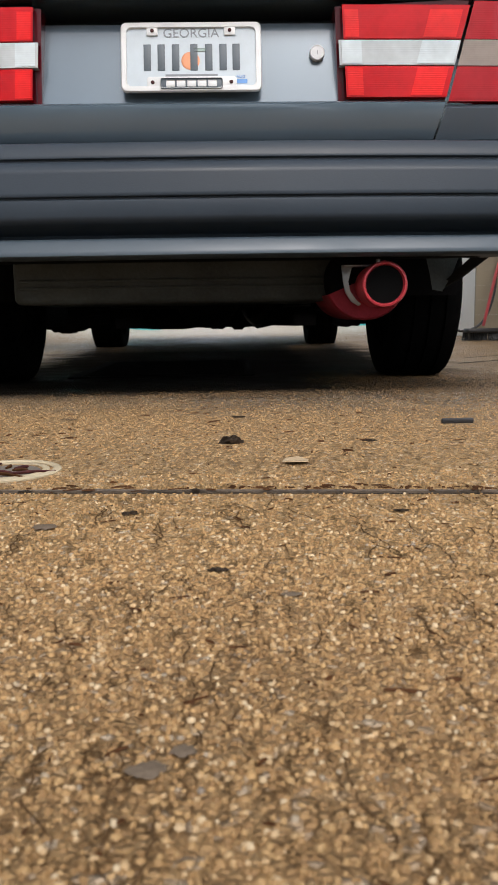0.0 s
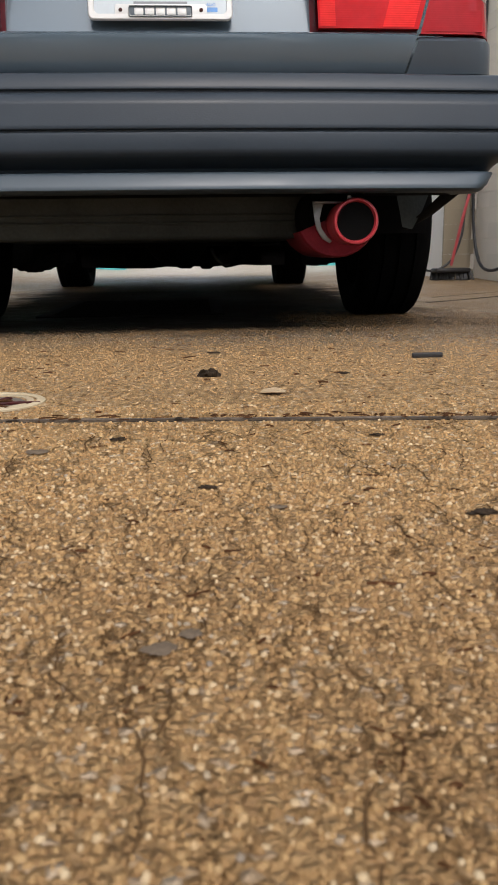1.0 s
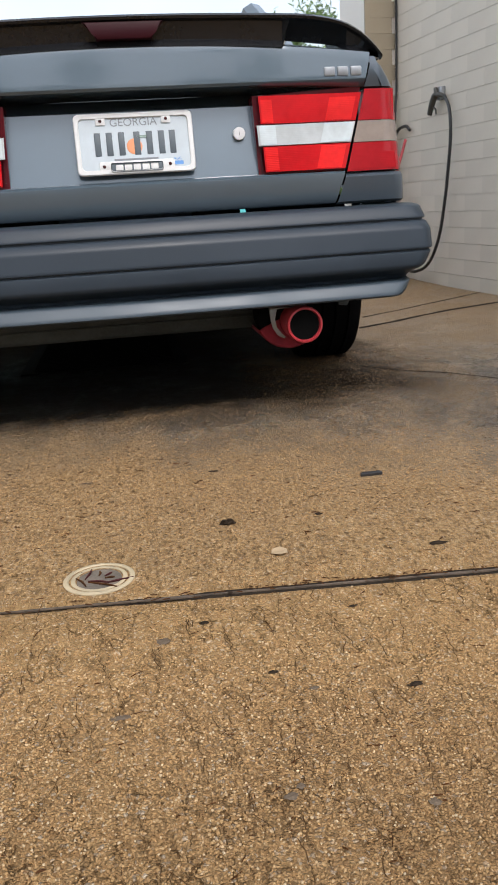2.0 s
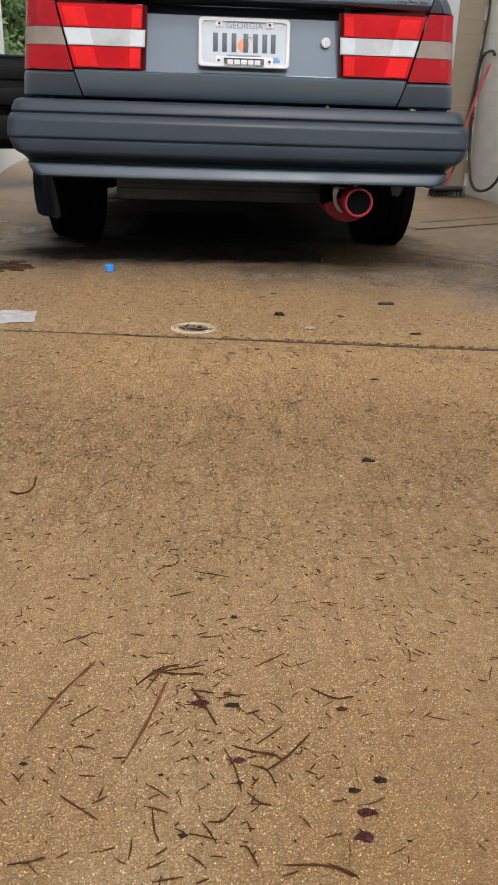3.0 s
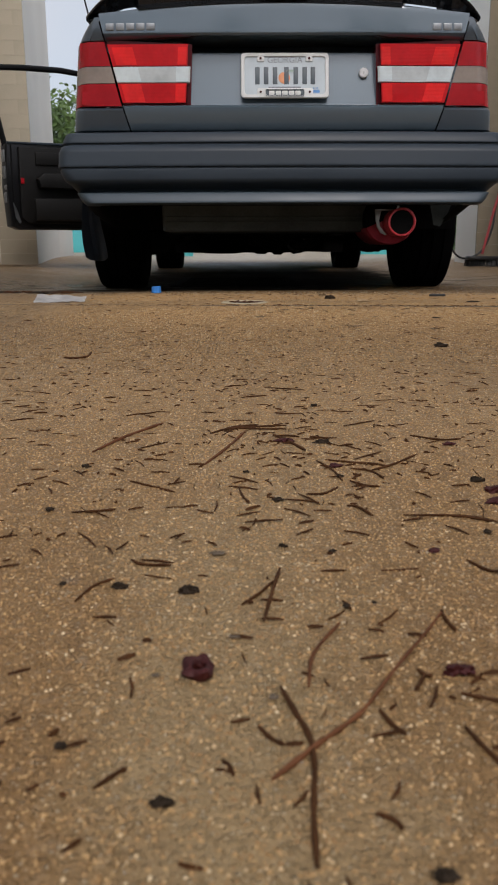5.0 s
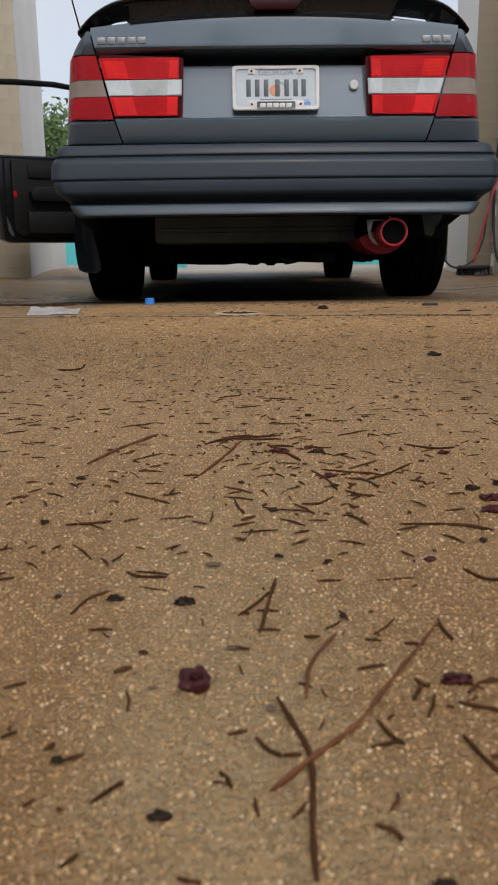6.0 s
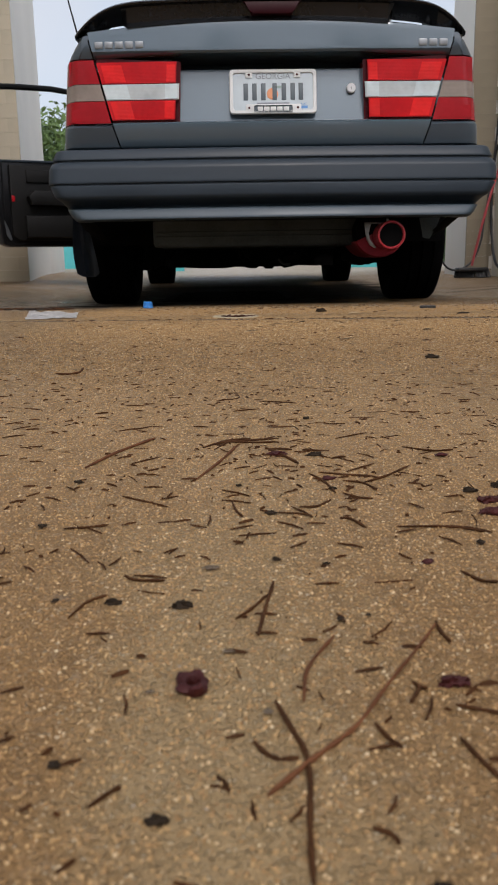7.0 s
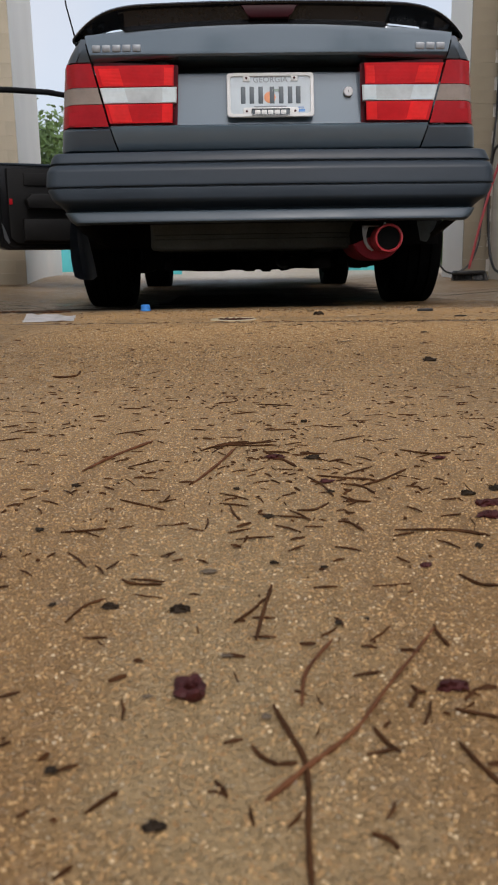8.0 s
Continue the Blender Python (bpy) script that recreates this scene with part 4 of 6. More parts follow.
def cabin():
    """Roof and pillars round the window openings."""
    rear_l, rear_h = Vector((0.66, 0.72, 1.02)), Vector((0.56, 1.22, 1.37))
    front_l, front_h = Vector((0.70, 3.20, 0.98)), Vector((0.57, 2.55, 1.38))
    roof_rows = []
    for y in np.linspace(1.20, 2.58, 12):
        c = 1.405 - 0.03 * ((y - 1.85) / 0.7) ** 2
        w = 0.575
        roof_rows.append([(w * t, y, c - 0.035 * abs(t) ** 3) for t in np.linspace(-1, 1, 15)])
    bm, _ = sheet(roof_rows)
    bmesh.ops.solidify(bm, geom=bm.faces[:], thickness=0.03)
    part("roof", bm, PAINT, car)
    for s in (-1, 1):
        flip = Vector((s, 1, 1))
        for a, b, r in ((rear_l, rear_h, 0.05), (front_l, front_h, 0.03), (Vector((0.74, 2.12, 0.95)), Vector((0.585, 2.0, 1.375)), 0.035)):
            part("pillar", tube([a * flip, (a + b) / 2 * flip + Vector((s * 0.012, 0, 0.008)), b * flip], r, 8), PAINT, car)
        # broad rear pillar panel
        bm, _ = sheet([[(s * 0.70, 0.72, 1.005), (s * 0.735, 1.25, 0.965)], [(s * 0.645, 0.95, 1.20), (s * 0.665, 1.32, 1.18)], [(s * 0.575, 1.20, 1.37), (s * 0.585, 1.42, 1.375)]])
        bmesh.ops.solidify(bm, geom=bm.faces[:], thickness=0.02)
        part("pillar", bm, PAINT, car)
        bm, _ = sheet([[(s * 0.74, 1.30, 0.965), (s * 0.745, 2.10, 0.955)], [(s * 0.592, 1.42, 1.365), (s * 0.592, 2.0, 1.37)]])
        bmesh.ops.solidify(bm, geom=bm.faces[:], thickness=0.004)
        part("side_window", bm, WINDOW, car)
    bm, _ = sheet([[(x * 0.64, 0.74 - 0.03 * (1 - x * x), 1.03) for x in np.linspace(-1, 1, 9)], [(x * 0.61, 0.98 - 0.03 * (1 - x * x), 1.205) for x in np.linspace(-1, 1, 9)], [(x * 0.55, 1.22 - 0.02 * (1 - x * x), 1.372) for x in np.linspace(-1, 1, 9)]])
    bmesh.ops.solidify(bm, geom=bm.faces[:], thickness=0.004)
    part("rear_window", bm, WINDOW, car)
    bm, _ = sheet([[(x * 0.69, 3.20 + 0.06 * (1 - x * x), 0.985) for x in np.linspace(-1, 1, 9)], [(x * 0.565, 2.56 + 0.04 * (1 - x * x), 1.375) for x in np.linspace(-1, 1, 9)]])
    bmesh.ops.solidify(bm, geom=bm.faces[:], thickness=0.004)
    part("windscreen", bm, WINDOW, car)


cabin()

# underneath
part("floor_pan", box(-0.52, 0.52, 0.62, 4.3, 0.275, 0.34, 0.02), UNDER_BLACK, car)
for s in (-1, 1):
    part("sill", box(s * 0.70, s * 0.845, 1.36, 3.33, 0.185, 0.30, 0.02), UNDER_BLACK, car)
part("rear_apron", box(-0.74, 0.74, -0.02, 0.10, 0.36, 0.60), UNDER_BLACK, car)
well = part("spare_wheel_well", box(-0.475, 0.362, 0.13, 0.70, 0.259, 0.46, 0.016, 3), UNDERSEAL, car, "muddy grey-brown spare wheel well")
for z in (0.318, 0.300):
    part("well_rib", box(-0.46, 0.345, 0.124, 0.14, z - 0.004, z + 0.003, 0.003), UNDERSEAL, well)
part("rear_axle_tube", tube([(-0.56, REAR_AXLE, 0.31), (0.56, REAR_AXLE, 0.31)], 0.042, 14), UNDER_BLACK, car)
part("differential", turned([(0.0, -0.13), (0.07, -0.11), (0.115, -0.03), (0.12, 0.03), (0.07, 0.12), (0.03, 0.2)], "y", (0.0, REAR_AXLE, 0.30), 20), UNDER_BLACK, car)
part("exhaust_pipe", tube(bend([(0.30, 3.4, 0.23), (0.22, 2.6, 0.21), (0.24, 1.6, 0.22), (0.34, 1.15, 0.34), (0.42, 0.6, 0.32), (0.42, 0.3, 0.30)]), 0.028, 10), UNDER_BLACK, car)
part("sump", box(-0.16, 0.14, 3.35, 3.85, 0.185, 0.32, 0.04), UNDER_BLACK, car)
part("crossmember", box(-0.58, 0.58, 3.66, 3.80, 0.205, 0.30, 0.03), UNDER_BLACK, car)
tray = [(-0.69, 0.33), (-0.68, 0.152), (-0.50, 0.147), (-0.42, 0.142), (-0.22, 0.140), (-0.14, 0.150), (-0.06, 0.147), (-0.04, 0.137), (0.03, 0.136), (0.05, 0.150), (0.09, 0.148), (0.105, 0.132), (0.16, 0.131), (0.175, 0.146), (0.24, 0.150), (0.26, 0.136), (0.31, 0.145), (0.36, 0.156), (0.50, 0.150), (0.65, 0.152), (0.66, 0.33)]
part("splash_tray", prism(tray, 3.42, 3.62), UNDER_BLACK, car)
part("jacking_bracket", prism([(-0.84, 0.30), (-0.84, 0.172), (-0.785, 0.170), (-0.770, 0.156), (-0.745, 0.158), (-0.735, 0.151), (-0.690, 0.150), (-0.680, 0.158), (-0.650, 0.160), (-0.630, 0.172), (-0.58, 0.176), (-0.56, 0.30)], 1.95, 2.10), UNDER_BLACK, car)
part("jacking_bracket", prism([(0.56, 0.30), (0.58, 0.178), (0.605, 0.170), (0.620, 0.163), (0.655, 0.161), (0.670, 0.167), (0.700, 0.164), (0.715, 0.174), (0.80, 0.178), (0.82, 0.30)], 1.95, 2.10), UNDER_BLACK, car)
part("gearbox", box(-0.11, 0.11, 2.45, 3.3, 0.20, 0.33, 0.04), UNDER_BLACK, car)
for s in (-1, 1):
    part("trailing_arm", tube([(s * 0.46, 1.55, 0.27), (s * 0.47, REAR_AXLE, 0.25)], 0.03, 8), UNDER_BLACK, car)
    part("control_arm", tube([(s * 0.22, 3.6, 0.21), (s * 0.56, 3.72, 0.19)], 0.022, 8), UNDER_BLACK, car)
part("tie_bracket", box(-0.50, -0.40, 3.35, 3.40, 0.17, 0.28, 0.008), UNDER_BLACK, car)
part("hose_loop", tube(bend([(0.16, 3.0, 0.26), (0.20, 2.98, 0.19), (0.26, 2.95, 0.17), (0.31, 2.95, 0.25)]), 0.011, 7), STEEL, car)
for s in (-1, 1):
    for axle in (REAR_AXLE, FRONT_AXLE):
        bm = bmesh.new()
        rows = []
        for k in range(15):
            a = radians(-5 + 190 * k / 14)
            rows.append([(s * x, axle + 0.37 * math.cos(a), 0.31 + 0.37 * math.sin(a)) for x in (0.50, 0.80)])
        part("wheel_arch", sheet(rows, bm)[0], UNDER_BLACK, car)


def wheel(x, axle, half, r=0.312):
    """A tyre with grooves on its tread, on a plain dark rim."""
    prof = [(0.20, -half * 0.85), (0.25, -half), (r - 0.035, -half), (r - 0.012, -half * 0.93), (r, -half * 0.80)]
    for k in (-0.45, 0.0, 0.45):
        g = half * k
        prof += [(r + 0.001, g - 0.006), (r - 0.007, g - 0.005), (r - 0.007, g + 0.005), (r + 0.001, g + 0.006)]
    prof += [(r, half * 0.80), (r - 0.012, half * 0.93), (r - 0.035, half), (0.25, half), (0.20, half * 0.85)]
    bm = turned(prof, "x", (x, axle, 0.311), 48, close=True)
    for v in bm.verts:
        if v.co.z < 0.006:
            v.co.z = 0.004
    tyre = part("tyre", bm, RUBBER, car)
    rim = turned([(0.0, -half * 0.3), (0.06, -half * 0.35), (0.17, -half * 0.5), (0.205, -half * 0.8), (0.205, half * 0.8), (0.16, half * 0.5), (0.05, half * 0.6), (0.0, half * 0.6)], "x", (x, axle, 0.311), 32)
    part("rim", rim, SOOT, tyre)


for x, axle, half in ((-0.748, REAR_AXLE, 0.113), (0.728, REAR_AXLE, 0.115), (-0.758, FRONT_AXLE, 0.103), (0.712, FRONT_AXLE, 0.100)):
    wheel(x, axle, half)


# mud flaps
def flap(s, top, low, x0, x1, y):
    rows = []
    for k, t in enumerate(np.linspace(0, 1, 8)):
        z = top + (low - top) * t
        a = x0 + 0.012 * math.sin(t * 3)
        b = x1 + 0.060 * (1 - t) ** 1.3
        rows.append([(s * (a + (b - a) * u), y + 0.03 * math.sin(u * 3.1) + 0.02 * t - 0.085 * t * ease((u - 0.35) / 0.5), z + 0.016 * t ** 6 * abs(2 * u - 1) ** 4) for u in np.linspace(0, 1, 7)])
    bm, _ = sheet(rows)
    bmesh.ops.solidify(bm, geom=bm.faces[:], thickness=0.006)
    return part("mud_flap", bm, FLAP, car, "grey rubber mud flap")


flap(-1, 0.40, 0.142, 0.850, 0.738, 0.45)
for s in (-1, 1):
    part("wing_underside", sheet([[(s * 0.70, 0.06, 0.372), (s * 0.738, 0.06, 0.366), (s * 0.80, 0.12, 0.40)], [(s * 0.69, 0.45, 0.285), (s * 0.71, 0.47, 0.285), (s * 0.80, 0.52, 0.33)]])[0], UNDER_BLACK, car)
part("wing_liner", sheet([[(0.62, 0.30, 0.42), (0.75, 0.34, 0.42)], [(0.64, 0.29, 0.33), (0.72, 0.34, 0.34)], [(0.648, 0.29, 0.288), (0.682, 0.31, 0.282)]])[0], UNDERSEAL, car)

# exhaust
rows = []
for k in range(19):
    a = radians(8 + 150 * k / 18)
    rows.append([(0.413 + r * math.cos(a), y, 0.308 - r * math.sin(a)) for r, y in ((0.0, 0.012), (0.05, 0.006), (0.090, -0.004), (0.096, -0.010), (0.100, -0.004), (0.100, 0.02), (0.100, 0.34))])
muffler = part("muffler", sheet(rows)[0], MAROON, car, "red painted shell under the exhaust")
part("muffler_core", turned([(0.0, 0.012), (0.07, 0.012), (0.088, 0.03), (0.088, 0.36), (0.0, 0.37)], "y", (0.413, 0.0, 0.308), 30), SOOT, muffler)
tip = part("exhaust_tip", turned([(0.0435, 0.14), (0.0435, -0.058), (0.0465, -0.064), (0.0505, -0.063), (0.0535, -0.056), (0.0525, -0.045), (0.0505, 0.14)], "y", (0.440, -0.045, 0.290), 40, close=True), RED_PAINT, car, "open red painted exhaust tip")
part("bore", turned([(0.0432, -0.055), (0.0432, 0.13), (0.041, 0.40), (0.0, 0.41)], "y", (0.440, -0.045, 0.290), 32), SOOT, tip)
hanger = part("exhaust_hanger", prism([(0.350, 0.340), (0.378, 0.340), (0.372, 0.322), (0.366, 0.300), (0.371, 0.277), (0.386, 0.258), (0.398, 0.247), (0.392, 0.243), (0.374, 0.253), (0.360, 0.275), (0.354, 0.303)], -0.024, -0.019, bevel=0.001), STEEL, car, "dull steel exhaust hanger strap")
part("flange", box(0.352, 0.446, -0.050, -0.012, 0.3345, 0.3385, 0.0015), STEEL, hanger)
part("bolt", turned([(0.0, -0.012), (0.005, -0.011), (0.005, 0.002)], "z", (0.436, -0.034, 0.3500), 10), STEEL, hanger)

# aerial on the left rear wing
aerial = part("aerial", tube([(-0.742, 0.34, 1.00), (-0.80, 0.37, 1.23), (-0.86, 0.40, 1.75)], [0.004, 0.003, 0.0015], 7), BLACK, car, "thin whip aerial")
part("aerial_base", turned([(0.016, 0.0), (0.014, 0.012), (0.006, 0.022), (0.0, 0.024)], "z", (-0.742, 0.34, 0.99), 14), BLACK, aerial)

# the open front door, swung out from its hinge
HINGE, SWING = Vector((-0.862, 3.35, 0)), Vector((-0.795, -0.607, 0)).normalized()
FACE = Vector((0.607, -0.795, 0)).normalized()


def on_door(s, z, d):
    """A point s along the door from its hinge, at height z, d towards the cabin's side of it."""
    p = HINGE + SWING * s + FACE * d
    return (p.x, p.y, z)


def door_piece(outline, d0, d1, bevel=0.0):
    bm = bmesh.new()
    a = [bm.verts.new(on_door(s, z, d0)) for s, z in outline]
    b = [bm.verts.new(on_door(s, z, d1)) for s, z in outline]
    f = [bm.faces.new(a), bm.faces.new(b[::-1])]
    k = len(a)
    for i in range(k):
        bm.faces.new((a[i], b[i], b[(i + 1) % k], a[(i + 1) % k]))
    if bevel:
        bmesh.ops.bevel(bm, geom=list({*f[0].edges, *f[1].edges}), offset=bevel, segments=2, profile=0.5, affect="EDGES")
    return bm


door = part("front_door", door_piece([(0.0, 0.32), (1.10, 0.318), (1.16, 0.34), (1.172, 0.60), (1.165, 0.885), (1.14, 0.895), (0.0, 0.925)], -0.06, 0.035, 0.010), DOOR_PAINT, car, "dark front door standing open")
part("window_frame", tube([on_door(s, z, -0.02) for s, z in ((1.150, 0.88), (1.185, 1.05), (1.222, 1.25), (1.236, 1.345), (1.20, 1.372), (1.0, 1.392), (0.70, 1.408), (0.42, 1.395), (0.12, 1.10), (0.0, 0.92))], 0.020, 8), BLACK, door, "thin black window frame, the glass wound down")
part("belt_strip", door_piece([(0.02, 0.918), (1.15, 0.888), (1.15, 0.902), (0.02, 0.934)], 0.0, 0.045, 0.004), PLASTIC, door)
trim = part("door_trim", door_piece([(0.04, 0.36), (1.04, 0.36), (1.09, 0.40), (1.085, 0.87), (0.04, 0.90)], 0.035, 0.060, 0.012), DOOR_TRIM, door, "black moulded door trim")
part("armrest", door_piece([(0.20, 0.60), (0.96, 0.60), (0.98, 0.66), (0.94, 0.70), (0.20, 0.72)], 0.060, 0.125, 0.016), DOOR_TRIM, door)
part("door_pull", door_piece([(0.25, 0.77), (0.97, 0.755), (0.97, 0.84), (0.25, 0.86)], 0.060, 0.074, 0.008), DOOR_TRIM, door)
part("door_pocket", door_piece([(0.12, 0.38), (1.00, 0.38), (1.00, 0.53), (0.12, 0.55)], 0.060, 0.10, 0.016), DOOR_TRIM, door)
part("marker_lamp", door_piece([(1.060, 0.625), (1.085, 0.625), (1.085, 0.665), (1.060, 0.665)], 0.060, 0.068, 0.003), LAMP_DEEP, door, "small red door marker")
for z0, z1, d0, d1 in ((0.77, 0.85, -0.030, 0.024), (0.50, 0.57, -0.026, 0.010), (0.585, 0.62, -0.010, 0.026)):
    part("shut_face_plate", door_piece([(1.1705, z0), (1.1775, z0 + 0.008), (1.1775, z1 - 0.008), (1.1705, z1)], d0, d1, 0.002), STEEL, door, "dull metal plate on the door's edge")
part("latch", door_piece([(1.168, 0.66), (1.178, 0.66), (1.178, 0.74), (1.168, 0.74)], -0.02, 0.02, 0.002), STEEL, door)
part("check_plate", door_piece([(1.10, 0.36), (1.13, 0.40), (1.14, 0.50), (1.12, 0.46), (1.09, 0.37)], 0.036, 0.042), STEEL, door)
part("door_seal", tube([on_door(s, z, 0.030) for s, z in ((1.13, 0.88), (1.135, 0.60), (1.13, 0.37), (1.07, 0.335), (0.1, 0.335))], 0.009, 7), BLACK, door)

# ---- fixtures on the bay's wall ----
def bay(u, v, z):
    p = BAY @ Vector((u, v, z))
    return (p.x, p.y, p.z)


wand = empty("spray_gun", bay(RIGHT - 0.05, 2.72, 1.2), "dark spray gun in a holder on the block wall", "spray gun")
part("gun_body", tube([bay(2.342, 2.715, 1.245), bay(2.338, 2.745, 1.225), bay(2.336, 2.775, 1.18), bay(2.334, 2.805, 1.122)], [0.016, 0.021, 0.020, 0.016], 10), GUN, wand)
part("gun_grip", tube([bay(2.345, 2.745, 1.275), bay(2.342, 2.725, 1.235), bay(2.342, 2.67, 1.228), bay(2.345, 2.63, 1.215)], [0.013, 0.018, 0.014, 0.010], 8), GUN, wand)
part("trigger", tube(bend([bay(2.336, 2.765, 1.165), bay(2.336, 2.725, 1.145), bay(2.336, 2.715, 1.115)]), 0.006, 6), GUN, wand)
part("holder", box(-0.02, 0.02, -0.03, 0.03, -0.04, 0.04, 0.006), STEEL, wand, local=True).matrix_basis = Matrix.Translation((0.035, 0.0, 0.04))
floor_r = lambda u, v: ground_z(*bay(u, v, 0)[:2])  # noqa: E731
thing("wash_hose", tube(bend([bay(2.35, 2.63, 1.215), bay(2.34, 2.55, 1.13), bay(2.335, 2.52, 0.98), bay(2.335, 2.545, 0.78), bay(2.335, 2.585, 0.58), bay(2.33, 2.65, 0.35), bay(2.325, 2.76, 0.19), bay(2.32, 2.90, 0.115),
      bay(2.32, 3.08, 0.10), bay(2.325, 3.22, 0.16), bay(2.335, 3.33, 0.33), bay(2.34, 3.385, 0.61), bay(2.345, 3.39, 0.90), bay(2.35, 3.34, 1.06), bay(2.352, 3.20, 1.09), bay(2.36, 3.15, 1.06)]), 0.0105, 8), HOSE, "black rubber hose looped down the block wall", "hose")
thing("supply_hose", tube(bend([bay(2.376, 3.385, TOP), bay(2.372, 3.385, 1.49), bay(2.362, 3.38, 1.26), bay(2.345, 3.37, 1.06), bay(2.318, 3.36, 0.82), bay(2.287, 3.34, 0.63), bay(2.26, 3.33, 0.48), bay(2.235, 3.31, 0.33), bay(2.17, 3.30, 0.175), bay(2.08, 3.30, 0.108), bay(1.985, 3.30, 0.100), bay(1.92, 3.31, 0.155), bay(1.89, 3.38, 0.28), bay(1.9, 3.6, 0.30)]), 0.008, 8), HOSE, "thin black hose hanging to the floor", "hose")
brush = empty("wash_brush", bay(2.12, 3.2, 0.07), "long red-handled wash brush leaning in the corner", "brush")
part("handle", tube([bay(2.12, 3.20, 0.13), bay(2.178, 3.17, 0.45), bay(2.253, 3.16, 0.75), bay(2.33, 3.15, 1.0)], 0.010, 9), HOSE_RED, brush, "red handle")
hb = bmesh.new()
for k in range(90):
    u, v = 2.005 + 0.24 * ((k * 37) % 90) / 90, 3.165 + 0.09 * ((k * 53) % 90) / 90
    tube([bay(u, v, 0.105), bay(u + random.uniform(-0.02, 0.02), v + random.uniform(-0.03, 0.02), floor_r(2.12, 3.2) + 0.002)], 0.006, 4, hb)
part("bristles", hb, HOSE, brush)
part("head", box(-0.125, 0.125, -0.05, 0.05, 0.015, 0.045, 0.012), HOSE, brush, local=True).matrix_basis = Matrix.Rotation(radians(6), 4, "Z")


# ---- on the floor ----
def lie(x, y, up=0.0):
    return (x, y, ground_z(x, y) + up)


cover = empty("cleanout_cover", lie(-0.152, -1.165), "round drain cover with a pale plastic rim, full of grit", "drain cover")
cz = ground_z(-0.152, -1.165)
part("rim", turned([(0.049, -0.01), (0.049, 0.001), (0.0505, 0.0026), (0.0545, 0.0026), (0.0575, 0.0012), (0.0585, -0.01)], "z", (-0.152, -1.165, cz), 48, close=True), PVC, cover, "pale plastic rim")
part("lid", turned([(0.0, 0.0012), (0.02, 0.0010), (0.049, -0.0005), (0.049, -0.01)], "z", (-0.152, -1.165, cz), 32), COVER, cover, "gritty grey lid")


def twig(points, r, mat=TWIG, name="twig", label="thin wet brown twig lying on the concrete", thin=0.0):
    r *= 1.2
    pts = bend([lie(x, y, r * 0.95) for x, y in points], 4) if len(points) > 2 else [lie(*points[0], r * 0.95), lie((points[0][0] + points[1][0]) / 2 + r, (points[0][1] + points[1][1]) / 2, r * 1.3), lie(*points[1], r * 0.95)]
    k = len(pts) - 1
    return thing(name, tube(pts, [r * (1.0 - thin * i / k + 0.16 * math.sin(2.2 + 1.7 * i)) if 0 < i < k else r * 0.5 for i in range(k + 1)], 6), mat, label, "twig", "twigs on the ground")


def lump(x, y, w, d, h, mat=BIT, seed=0, name="leaf_bit", label="dark wet scrap of leaf on the concrete", category="leaf", group="scraps on the ground"):
    """A crumpled scrap."""
    rng = random.Random(seed + int(x * 991) + int(y * 577))
    bm = bmesh.new()
    bmesh.ops.create_icosphere(bm, subdivisions=3, radius=1)
    for v in bm.verts:
        k = 0.95 + 0.5 * noise.noise(v.co * 1.5 + Vector((x * 40, y * 40, seed))) + 0.5 * noise.noise(v.co * 3.6 + Vector((y * 60, x * 60, seed)))
        v.co = Vector((v.co.x * 0.85 * w * k, v.co.y * 0.85 * d * k, max(-0.2, v.co.z) * h * k))
    turn = Matrix.Rotation(rng.uniform(0, 6.28), 4, "Z") if w == d else Matrix.Identity(4)
    return thing(name, bm, mat, label, category, group, at=Matrix.Translation(lie(x, y, 0.001)) @ turn)


def stone(x, y, w, d):
    """A flat grey pebble, worn level with the floor."""
    return lump(x, y, w, d, 0.0004, STONE, 3, "flat_stone", "flat grey pebble worn level with the concrete", "stone", "grey pebbles")


def curl(x, y, r):
    """A crumpled pod, curled into a ring."""
    bm = turned([(r * (0.68 + 0.30 * math.cos(a)), r * (0.34 + 0.36 * math.sin(a))) for a in (2 * math.pi * k / 9 for k in range(9))], "z", (0, 0, 0), 26, close=True)
    for v in bm.verts:
        v.co *= 1 + 0.5 * noise.noise(v.co * (1.6 / r) + Vector((x * 50, y * 50, 0)))
    return thing("seed_pod", bm, POD, "crumpled dark red seed pod curled into a ring", "seed pod", "scraps on the ground", at=Matrix.Translation(lie(x, y, 0)))


def scrap(name, points, mat, label, category, thick=0.0015):
    """A flat torn piece with a curled edge."""
    bm = bmesh.new()
    c = Vector((sum(p[0] for p in points) / len(points), sum(p[1] for p in points) / len(points), 0))
    mid = bm.verts.new(lie(c.x, c.y, 0.001 + thick))
    ring = [bm.verts.new(lie(x, y, 0.0015 + thick * 3 * ((i * 7) % 3) / 2)) for i, (x, y) in enumerate(points)]
    for i in range(len(ring)):
        bm.faces.new((mid, ring[i], ring[(i + 1) % len(ring)]))
    bmesh.ops.subdivide_edges(bm, edges=bm.edges[:], cuts=2, use_grid_fill=True)
    bmesh.ops.solidify(bm, geom=bm.faces[:], thickness=thick)
    return thing(name, bm, mat, label, category)


